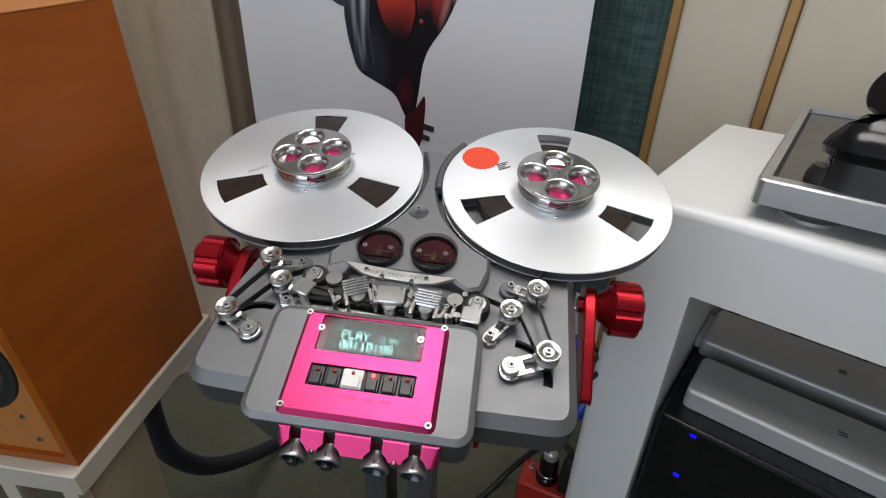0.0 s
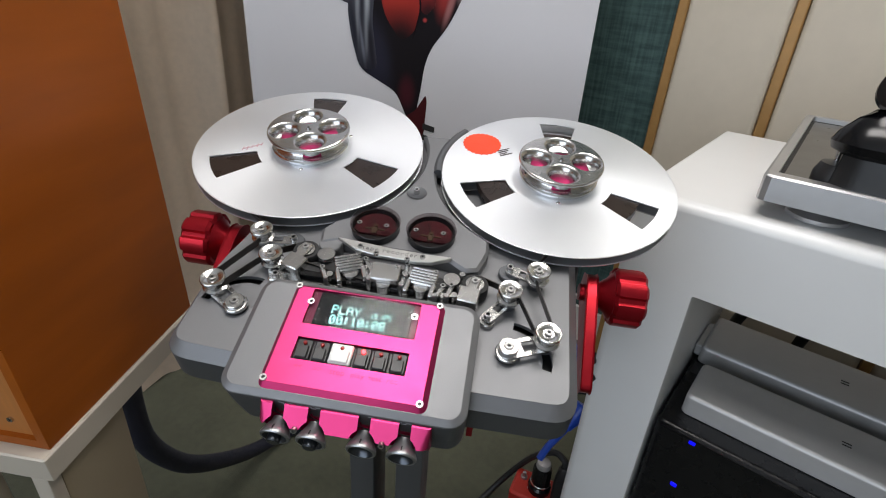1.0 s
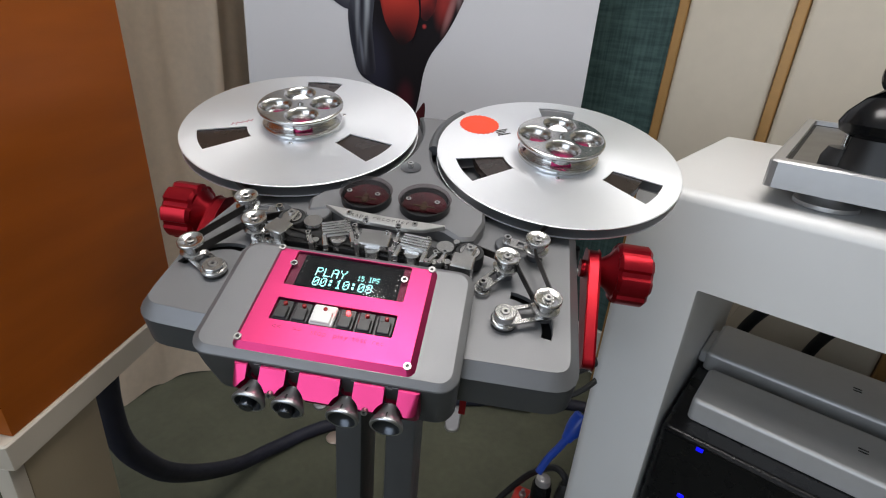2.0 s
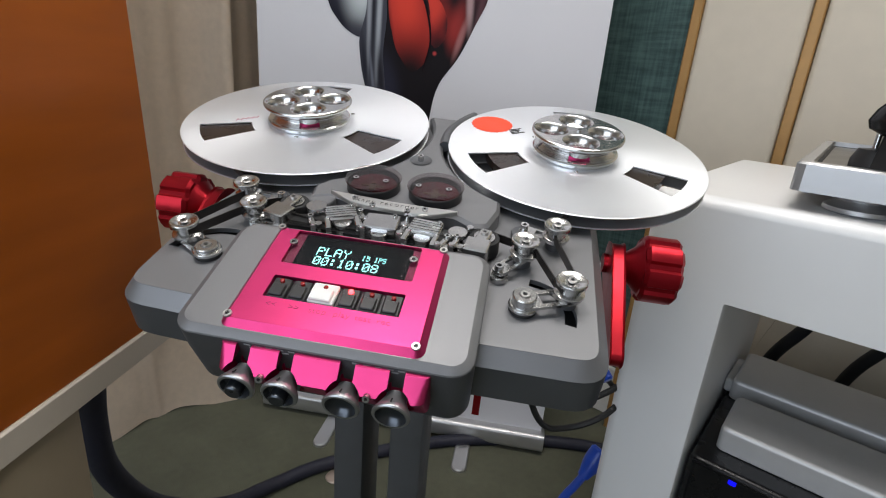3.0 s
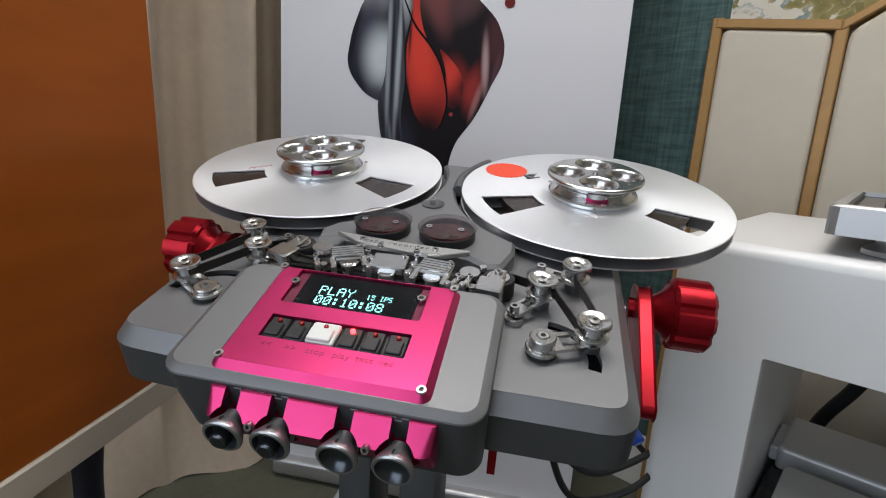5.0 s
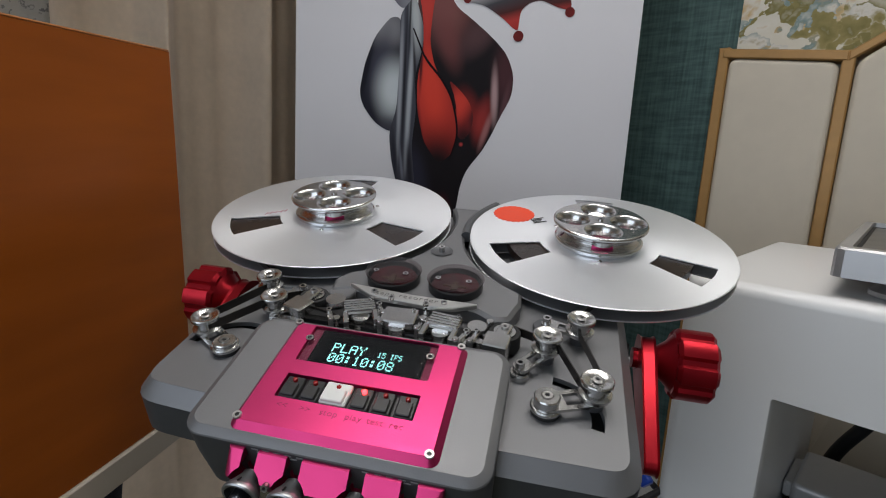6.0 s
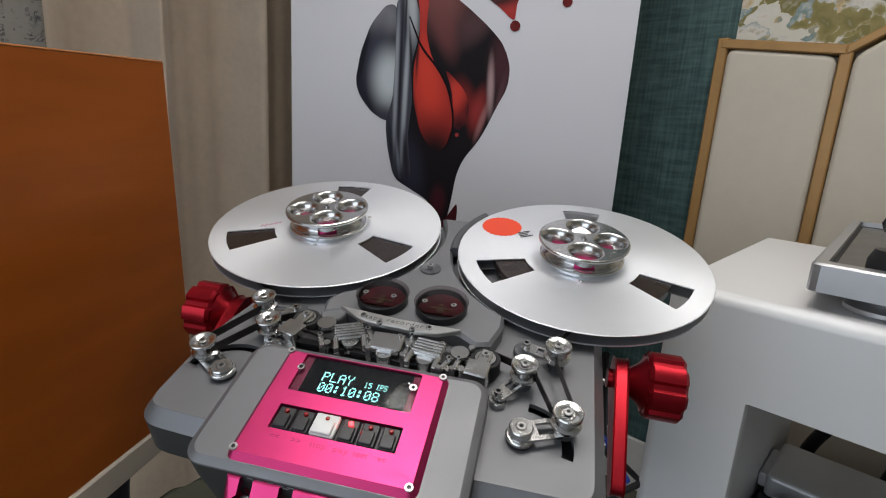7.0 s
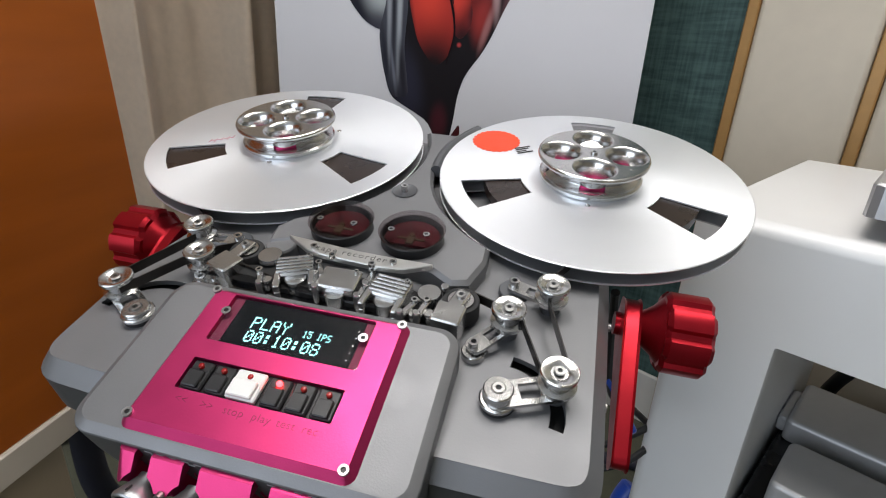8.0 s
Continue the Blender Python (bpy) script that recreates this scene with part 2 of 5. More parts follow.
def blooms(name, stops, scale):
    """Watercolour flower wallpaper: warped cells of several colours."""
    m = bpy.data.materials.new(name)
    m.use_nodes = True
    t = m.node_tree
    b = t.nodes["Principled BSDF"]
    b.inputs["Roughness"].default_value = 0.7
    tc = t.nodes.new("ShaderNodeTexCoord")
    w = t.nodes.new("ShaderNodeTexNoise")
    w.inputs["Scale"].default_value, w.inputs["Detail"].default_value = scale * 0.9, 4
    t.links.new(tc.outputs["Object"], w.inputs[0])
    add_ = t.nodes.new("ShaderNodeVectorMath")
    add_.operation = "MULTIPLY_ADD"
    add_.inputs[1].default_value = (0.16, 0.16, 0.11)
    t.links.new(w.outputs[1], add_.inputs[0])
    t.links.new(tc.outputs["Object"], add_.inputs[2])
    v = t.nodes.new("ShaderNodeTexVoronoi")
    v.inputs["Scale"].default_value = scale
    t.links.new(add_.outputs[0], v.inputs["Vector"])
    sep = t.nodes.new("ShaderNodeSeparateColor")
    t.links.new(v.outputs["Color"], sep.inputs[0])
    d = t.nodes.new("ShaderNodeMath")
    d.operation = "MULTIPLY_ADD"
    d.inputs[1].default_value = 0.30
    t.links.new(v.outputs["Distance"], d.inputs[0])
    sc = t.nodes.new("ShaderNodeMath")
    sc.operation = "MULTIPLY"
    sc.inputs[1].default_value = 0.88
    t.links.new(sep.outputs[0], sc.inputs[0])
    t.links.new(sc.outputs[0], d.inputs[2])
    cr = t.nodes.new("ShaderNodeValToRGB")
    e = cr.color_ramp.elements
    for k, (pos, col) in enumerate(stops):
        el = e[k] if k < 2 else e.new(pos)
        el.position, el.color = pos, (*col, 1)
    t.links.new(d.outputs[0], cr.inputs[0])
    t.links.new(cr.outputs[0], b.inputs["Base Color"])
    return m


TEAL = woven("teal_woven_wallpaper", (0.026, 0.060, 0.058), (0.078, 0.142, 0.138), 45)
FLORAL = blooms("floral_wallpaper", [(0.0, (0.62, 0.60, 0.52)), (1.0, (0.60, 0.58, 0.50)), (0.25, (0.17, 0.15, 0.045)), (0.38, (0.26, 0.22, 0.08)), (0.48, (0.62, 0.60, 0.55)), (0.62, (0.16, 0.24, 0.24)), (0.74, (0.50, 0.36, 0.17)), (0.86, (0.64, 0.62, 0.56))], 21)
LACE = blooms("grey_lace_cloth", [(0.0, (0.46, 0.43, 0.38)), (1.0, (0.48, 0.45, 0.40)), (0.22, (0.46, 0.43, 0.38)), (0.27, (0.16, 0.155, 0.145)), (0.36, (0.20, 0.19, 0.18)), (0.42, (0.46, 0.43, 0.38)), (0.66, (0.48, 0.45, 0.40)), (0.70, (0.18, 0.17, 0.16)), (0.76, (0.48, 0.45, 0.40))], 34)

# ---- shapes ----


def inset(pts, d):
    out, n = [], len(pts)
    for i in range(n):
        p0, p1, p2 = (Vector(pts[k % n][:2]) for k in (i - 1, i, i + 1))
        e1, e2 = (p1 - p0).normalized(), (p2 - p1).normalized()
        n1, n2 = Vector((-e1.y, e1.x)), Vector((-e2.y, e2.x))
        m = (n1 + n2)
        m = m / max(0.3, m.length_squared / 2)
        out.append((p1.x + m.x * d, p1.y + m.y * d))
    return out


def rrect(x0, y0, x1, y1, r, n=4):
    pts = []
    for cx, cy, a0 in ((x1 - r, y0 + r, -90), (x1 - r, y1 - r, 0), (x0 + r, y1 - r, 90), (x0 + r, y0 + r, 180)):
        for k in range(n + 1):
            a = radians(a0 + 90 * k / n)
            pts.append((cx + r * math.cos(a), cy + r * math.sin(a)))
    return pts


def circle(cx, cy, r, n=32, a0=0.0):
    return [(cx + r * math.cos(a0 + 2 * math.pi * k / n), cy + r * math.sin(a0 + 2 * math.pi * k / n)) for k in range(n)]


def round_poly(pts, r, n=4):
    """Rounds the corners of a polygon."""
    out, m = [], len(pts)
    for i in range(m):
        p0, p1, p2 = (Vector(pts[k % m]) for k in (i - 1, i, i + 1))
        d = min(r[i] if isinstance(r, (list, tuple)) else r, (p0 - p1).length * 0.45, (p2 - p1).length * 0.45)
        a, b = p1 + (p0 - p1).normalized() * d, p1 + (p2 - p1).normalized() * d
        for k in range(n + 1):
            s = k / n
            q = a * (1 - s) ** 2 + p1 * 2 * s * (1 - s) + b * s ** 2
            out.append((q.x, q.y))
    return out


def rings(levels, cap=True):
    """Bridges rings of equal count: [(points, z), ...] from bottom to top."""
    bm = bmesh.new()
    vs = [[bm.verts.new((x, y, z)) for x, y in pts] for pts, z in levels]
    n = len(vs[0])
    for lo, hi in zip(vs, vs[1:]):
        for i in range(n):
            bm.faces.new((lo[i], lo[(i + 1) % n], hi[(i + 1) % n], hi[i]))
    if cap:
        bm.faces.new(vs[0][::-1])
        bm.faces.new(vs[-1])
    return bm


def prism(pts, z0, z1, top=0.0, low=0.0, steps=1):
    lv = []
    if low:
        lv.append((inset(pts, low), z0))
        lv.append((pts, z0 + low))
    else:
        lv.append((pts, z0))
    if top:
        for k in range(steps + 1):
            a = math.pi / 2 * k / steps
            lv.append((inset(pts, top * (1 - math.cos(a))), z1 - top + top * math.sin(a)))
    else:
        lv.append((pts, z1))
    return rings(lv)


def box(x0, y0, z0, x1, y1, z1, ch=0.0):
    c = [(x0, y0), (x1, y0), (x1, y1), (x0, y1)]
    if ch:
        return prism(rrect(x0, y0, x1, y1, ch * 1.5, 2), z0, z1, ch, ch)
    return prism(c, z0, z1)


def lathe(profile, n=32):
    """Turned about z: (radius, height) from bottom to top."""
    bm = bmesh.new()
    vs = []
    for r, z in profile:
        vs.append([bm.verts.new((0, 0, z))] if r < 1e-6 else [bm.verts.new((r * math.cos(2 * math.pi * k / n), r * math.sin(2 * math.pi * k / n), z)) for k in range(n)])
    for lo, hi in zip(vs, vs[1:]):
        for i in range(n):
            j = (i + 1) % n
            f = [lo[i % len(lo)], lo[j % len(lo)], hi[j % len(hi)], hi[i % len(hi)]]
            f = [v for k, v in enumerate(f) if v not in f[:k]]
            if len(f) > 2:
                bm.faces.new(f)
    return bm


def holed(outer, holes, z0, z1):
    """A plate from z0 to z1 with openings right through it."""
    bm = bmesh.new()
    edges = []
    for loop in (outer, *holes):
        vs = [bm.verts.new((x, y, z1)) for x, y in loop]
        edges += [bm.edges.new((vs[i], vs[(i + 1) % len(vs)])) for i in range(len(vs))]
    bmesh.ops.triangle_fill(bm, use_beauty=True, use_dissolve=False, edges=edges, normal=(0, 0, 1))
    top = list(bm.faces)
    geo = bmesh.ops.extrude_face_region(bm, geom=top)
    bmesh.ops.translate(bm, verts=[v for v in geo["geom"] if isinstance(v, bmesh.types.BMVert)], vec=(0, 0, z0 - z1))
    bmesh.ops.recalc_face_normals(bm, faces=bm.faces)
    return bm


def xf(bm, m):
    bmesh.ops.transform(bm, matrix=m, verts=bm.verts)
    return bm


def put(bm, x, y, z, rx=0, ry=0, rz=0):
    return xf(bm, pose(x, y, z, rx, ry, rz))


def join(*parts):
    out = parts[0]
    for p in parts[1:]:
        me = bpy.data.meshes.new("tmp")
        p.to_mesh(me)
        out.from_mesh(me)
        bpy.data.meshes.remove(me)
    return out


def smooth_path(pts, k=8):
    pts = [Vector(p) for p in pts]
    out = []
    for i in range(len(pts) - 1):
        p0, p1, p2, p3 = pts[max(i - 1, 0)], pts[i], pts[i + 1], pts[min(i + 2, len(pts) - 1)]
        for s in range(k):
            u = s / k
            out.append(0.5 * ((2 * p1) + (p2 - p0) * u + (2 * p0 - 5 * p1 + 4 * p2 - p3) * u * u + (3 * p1 - p0 - 3 * p2 + p3) * u ** 3))
    return out + [pts[-1]]


def tube(pts, r, n=10, k=8):
    path = smooth_path(pts, k)
    bm = bmesh.new()
    prev, up = None, Vector((0, 0, 1))
    for i, p in enumerate(path):
        d = (path[min(i + 1, len(path) - 1)] - path[max(i - 1, 0)]).normalized()
        if i == 0 and abs(d.z) > 0.9:
            up = Vector((1, 0, 0))
        sx = d.cross(up).normalized()
        up = sx.cross(d).normalized()
        ring = [bm.verts.new(p + r * (math.cos(2 * math.pi * q / n) * sx + math.sin(2 * math.pi * q / n) * up)) for q in range(n)]
        if prev:
            for q in range(n):
                bm.faces.new((prev[q], prev[(q + 1) % n], ring[(q + 1) % n], ring[q]))
        else:
            bm.faces.new(ring[::-1])
        prev = ring
    bm.faces.new(prev)
    return bm


def strip(a, b, z0, z1, t=0.0004):
    """An upright ribbon from a to b."""
    a, b = Vector(a), Vector(b)
    nrm = (b - a).normalized()
    nrm = Vector((-nrm.y, nrm.x)) * t
    return prism([tuple(a - nrm), tuple(b - nrm), tuple(b + nrm), tuple(a + nrm)], z0, z1)


def socket_screw(r, h=0.0015):
    """A cap screw with a hexagonal socket, its floor black for the recess's shade."""
    hexa = circle(0, 0, r * 0.56, 6)
    well = prism(circle(0, 0, r * 0.62, 6), -0.0002, h * 0.45)
    for fc in well.faces:
        fc.material_index = 1
    return join(holed(circle(0, 0, r, 18), [hexa], 0, h), well)


def writing(body, size, x, y, z, m, rz=0.0, spacing=1.0, weight=-0.018):
    cu = bpy.data.curves.new("writing", "FONT")
    cu.body, cu.size, cu.extrude, cu.space_character = body, size, 0.00008, spacing
    cu.offset = weight * size
    ob = new("writing", cu)
    me = bpy.data.meshes.new_from_object(ob.evaluated_get(bpy.context.evaluated_depsgraph_get()))
    bpy.data.objects.remove(ob)
    bpy.data.curves.remove(cu)
    bm = bmesh.new()
    bm.from_mesh(me)
    bpy.data.meshes.remove(me)
    return xf(bm, m @ pose(x, y, z, 0, 0, rz))


def mesh_of(bm, name, material, sharp=32):
    bmesh.ops.recalc_face_normals(bm, faces=bm.faces)
    two = any(fc.material_index for fc in bm.faces)
    me = bpy.data.meshes.new(name)
    bm.to_mesh(me)
    bm.free()
    me.materials.append(material)
    if two:
        # black for socket floors, in place of the shade there
        me.materials.append(BLACK)
    me.shade_smooth()
    me.set_sharp_from_angle(angle=radians(sharp))
    return me


def part(name, bm, material, parent, label="", sharp=32, even=False):
    ob = new(name, mesh_of(bm, name, material, sharp))
    ob.parent = parent
    if even:
        # keeps broad flat faces flat beside rounded edges
        md = ob.modifiers.new("weighted_normal", "WEIGHTED_NORMAL")
        md.weight, md.keep_sharp = 100, True
    if label:
        ob["label"] = label
    return ob


def pane(name, bm, gloss, parent, up):
    """A clear pane: glossy on its outer face, plain see-through on the others."""
    ob = part(name, bm, gloss, parent)
    ob.data.materials.append(SEE_THROUGH)
    for fc in ob.data.polygons:
        fc.material_index = 0 if fc.normal.dot(up) > 0.7 else 1
    ob.visible_shadow = False
    return ob


def thing(name, m, label, category, group="", kind=""):
    ob = new(name)
    ob.empty_display_size = 0.05
    ob.matrix_world = m
    return tagged(ob, label, category, group, kind)


def solid(name, bm, material, m, label, category, group="", kind="", sharp=32):
    ob = new(name, mesh_of(bm, name, material, sharp))
    ob.matrix_world = m
    return tagged(ob, label, category, group, kind)


# ---- the room ----
A0, A1, B0, B1 = -1.16, 3.0, -2.5, 1.08
solid("floor", box(A0 - 0.1, B0 - 0.1, -0.08, A1 + 0.1, B1 + 0.1, 0.0), CARPET, ROOM, "dark olive green short-pile carpet floor", "floor", kind="structure")
solid("ceiling", box(A0 - 0.1, B0 - 0.1, CEIL, A1 + 0.1, B1 + 0.1, CEIL + 0.1), CEIL_PAINT, ROOM, "plain white painted ceiling", "ceiling", kind="structure")
solid("wall_west", box(A0 - 0.1, B0, 0, A0, B1, CEIL), WALL_PAINT, ROOM, "cream painted wall behind the curtain", "wall", kind="structure")
solid("wall_north", box(A0 - 0.1, B1, 0, A1 + 0.1, B1 + 0.1, CEIL), TEAL, ROOM, "wall with teal woven wallpaper", "wall", kind="structure")
solid("wall_east", box(A1, B0, 0, A1 + 0.1, B1, CEIL), WALL_PAINT, ROOM, "plain cream painted wall", "wall", kind="structure")
# south wall with the window behind the camera
WX0, WX1, WZ0, WZ1 = -0.55, 1.65, 0.8, 2.1
solid("wall_south", put(holed([(A0 - 0.1, 0), (A1 + 0.1, 0), (A1 + 0.1, CEIL), (A0 - 0.1, CEIL)], [[(WX0, WZ0), (WX1, WZ0), (WX1, WZ1), (WX0, WZ1)]], 0, 0.1), 0, B0, 0, 90, 0, 0), WALL_PAINT, ROOM, "plain cream wall with a window opening", "wall", kind="structure")
solid("wallpaper_panel", box(-0.045, B1 - 0.004, 0.0, A1, B1 + 0.0, CEIL), FLORAL, ROOM, "floral wallpaper in olive, white, ochre and teal", "wallpaper", kind="structure")
solid("baseboard", box(A0, B1 - 0.018, 0, A1, B1 - 0.004, 0.17, 0.003), SKIRT, ROOM, "white painted skirting board", "baseboard", kind="structure")

for la, lb, watts in LAMPS:
    lamp_ob = thing("ceiling_lamp", ROOM @ pose(la, lb, CEIL), "flat white rectangular ceiling lamp, lit", "ceiling lamp", "ceiling lamps")
    part("lamp_frame", prism(rrect(-0.33, -0.255, 0.33, 0.255, 0.02), -0.06, 0.0, 0, 0.006), SKIRT, lamp_ob)
    part("diffuser", prism(rrect(-0.31, -0.235, 0.31, 0.235, 0.01), -0.067, -0.058), DIFFUSER, lamp_ob)


# ---- curtains ----
def curtain(b0, b1, a, depth, waves, z0, z1, seed, flare):
    rnd = random.Random(seed)
    ph = [rnd.uniform(0, 6.28) for _ in range(6)]
    bm = bmesh.new()
    nb, nz = 260, 40
    rows = []
    for j in range(nz + 1):
        s = j / nz
        z = z0 + (z1 - z0) * s
        row = []
        for i in range(nb + 1):
            u = i / nb
            b = b0 + (b1 - b0) * u
            w = u * waves * 2 * math.pi + 0.7 * math.sin(5.1 * u + ph[3])
            f = math.sin(w + ph[0]) + 0.30 * math.sin(2.1 * w + ph[1] + 0.4 * s) + 0.05 * math.sin(5.7 * w + ph[2] + 2 * s)
            low = max(0.0, 1 - s / 0.30) ** 1.3
            foot = max(0.0, 1 - z / 0.26)
            belly = math.exp(-((b - 0.25 - 0.35 * z) / 0.115) ** 2) + 0.45 * math.exp(-((b + 0.10 - 0.2 * z) / 0.10) ** 2)
            push = flare * foot ** 1.2 * (0.12 + belly)
            f *= 1 - 0.88 * min(1, 1.5 * low)
            row.append(bm.verts.new((a + depth * f * (0.75 + 0.25 * s) + push, b + 0.35 * depth * math.cos(w + ph[0]), z + 0.006 * math.sin(w * 1.7) * low)))
        rows.append(row)
    for lo, hi in zip(rows, rows[1:]):
        for i in range(nb):
            bm.faces.new((lo[i], lo[i + 1], hi[i + 1], hi[i]))
    geo = bmesh.ops.solidify(bm, geom=bm.faces[:], thickness=0.003)
    return bm


solid("curtain", curtain(-0.17, 0.93, -1.065, 0.055, 4.6, 0.004, CEIL - 0.05, 4, 0.10), CURTAIN, ROOM, "heavy beige floor-length curtain hanging in folds", "curtain", sharp=60)
solid("lace_curtain", curtain(-1.9, -0.15, -1.11, 0.012, 12, 0.02, CEIL - 0.05, 9, 0.0), LACE, ROOM, "grey lace net curtain with a flower pattern", "curtain", sharp=60)
solid("curtain_rail", put(lathe([(0.0, 0), (0.012, 0.0), (0.012, 2.95), (0.0, 2.95)], 16), -1.075, 0.98, CEIL - 0.04, 90, 0, 0), SKIRT, ROOM, "white round curtain rail under the ceiling", "curtain rail")


# ---- headboard along the north wall ----
def headboard():
    hb = thing("headboard", ROOM @ pose(0, 1.02, 0), "cream upholstered headboard panels in an antique gold frame", "headboard")
    tops = [(-0.050, 1.336, 0.187, 1.309), (0.200, 1.307, 0.58, 1.56), (0.593, 1.57, 0.975, 1.57), (0.988, 1.56, 1.37, 1.31)]
    for k, (xa, za, xb, zb) in enumerate(tops):
        quad = [(xa + 0.012, 0.25), (xb - 0.002, 0.25), (xb - 0.002, zb - 0.022), (xa + 0.012, za - 0.022)]
        part("upholstered_panel", put(prism(round_poly(quad, 0.024, 5), 0.0, 0.047, 0.012, 0, 5), 0, 0.022, 0, 90, 0, 0), LEATHER, hb, even=True)
        part("frame_top", put(prism([(xa - 0.002, za - 0.022), (xb + 0.012, zb - 0.022), (xb + 0.012, zb), (xa - 0.002, za)], 0, 0.05, 0.003), 0, 0.022, 0, 90, 0, 0), GOLD, hb)
    for x, z in ((-0.062, 1.338), (0.187, 1.310), (0.58, 1.565), (0.975, 1.57), (1.37, 1.32)):
        part("frame_stile", put(prism([(x, 0.0), (x + 0.024, 0.0), (x + 0.024, z), (x, z)], 0, 0.048, 0.003), 0, 0.022, 0, 90, 0, 0), GOLD, hb)
    part("backing", box(-0.055, 0.022, 0.02, 1.39, 0.05, 1.30), LEATHER, hb)


headboard()

# ---- roll-up banner ----
BULB = [(-0.165, 0.367), (-0.204, 0.323), (-0.23, 0.255), (-0.242, 0.186), (-0.231, 0.152), (-0.196, 0.11), (-0.153, 0.089), (-0.125, 0.114), (-0.122, 0.22), (-0.13, 0.309), (-0.141, 0.367)]
BULB_TOP = [(-0.186, 0.482), (-0.176, 0.439), (-0.163, 0.411), (-0.134, 0.382), (-0.107, 0.403), (-0.093, 0.439), (-0.095, 0.481)]
BODY = [(-0.038, 0.48), (-0.028, 0.439), (-0.002, 0.39), (0.038, 0.362), (0.086, 0.324), (0.126, 0.285), (0.147, 0.236), (0.145, 0.186), (0.122, 0.141), (0.103, 0.095), (0.083, 0.056), (0.047, 0.008), (0.033, -0.032), (0.025, -0.096), (0.013, -0.162), (-0.007, -0.164), (-0.036, -0.101), (-0.13, -0.052), (-0.146, 0.019), (-0.155, 0.089), (-0.121, 0.114), (-0.098, 0.295), (-0.097, 0.439), (-0.099, 0.481)]
RED = [(-0.103, 0.481), (-0.099, 0.439), (-0.082, 0.368), (-0.078, 0.296), (-0.09, 0.221), (-0.087, 0.146), (-0.066, 0.07), (-0.026, 0.018), (0.005, 0.04), (0.019, 0.09), (0.018, 0.136), (-0.004, 0.187), (-0.048, 0.252), (-0.063, 0.31), (-0.059, 0.375), (-0.051, 0.439), (-0.053, 0.48)]
LOBE = [(-0.011, 0.224), (0.014, 0.203), (0.043, 0.174), (0.057, 0.138), (0.052, 0.1), (0.03, 0.076), (0.013, 0.098), (0.016, 0.136), (0.008, 0.18)]
FOLD = [(-0.141, 0.375), (-0.104, 0.418), (-0.078, 0.339), (-0.08, 0.296), (-0.097, 0.229), (-0.090, 0.146), (-0.098, 0.06), (-0.084, -0.052), (-0.130, -0.052), (-0.150, 0.02), (-0.159, 0.088), (-0.141, 0.15), (-0.138, 0.257)]
CROWN = [(0.012, 0.407), (0.071, 0.418), (0.122, 0.428), (0.112, 0.465), (0.189, 0.478), (0.248, 0.451), (0.262, 0.411), (0.267, 0.381), (0.24, 0.385), (0.196, 0.404), (0.168, 0.397), (0.151, 0.38), (0.148, 0.335), (0.135, 0.342), (0.113, 0.362), (0.066, 0.393), (0.024, 0.4)]
SEAM = [(-0.107, 0.340), (-0.074, 0.268), (-0.03, 0.222), (-0.003, 0.18), (0.012, 0.128), (0.017, 0.09), (0.001, 0.028), (0.003, 0.026), (0.0215, 0.085), (0.0165, 0.131), (0.001, 0.184), (-0.027, 0.227), (-0.071, 0.273), (-0.104, 0.341)]


DROP = mat("dark_red_drop_ink", (0.13, 0.012, 0.012), 0.6, 0, 0.5, 90, spec=0.15)


def flat(pts, depth, rounded=0.02):
    """A printed area, standing upright in the banner's plane (front to -y)."""
    if rounded:
        pts = round_poly(pts, rounded, 3)
    area2 = sum(pts[i - 1][0] * pts[i][1] - pts[i][0] * pts[i - 1][1] for i in range(len(pts)))
    if area2 < 0:
        pts = pts[::-1]
    return put(prism(pts, 0, 0.0004), 0, -depth, 1.0, 90, 0, 0)


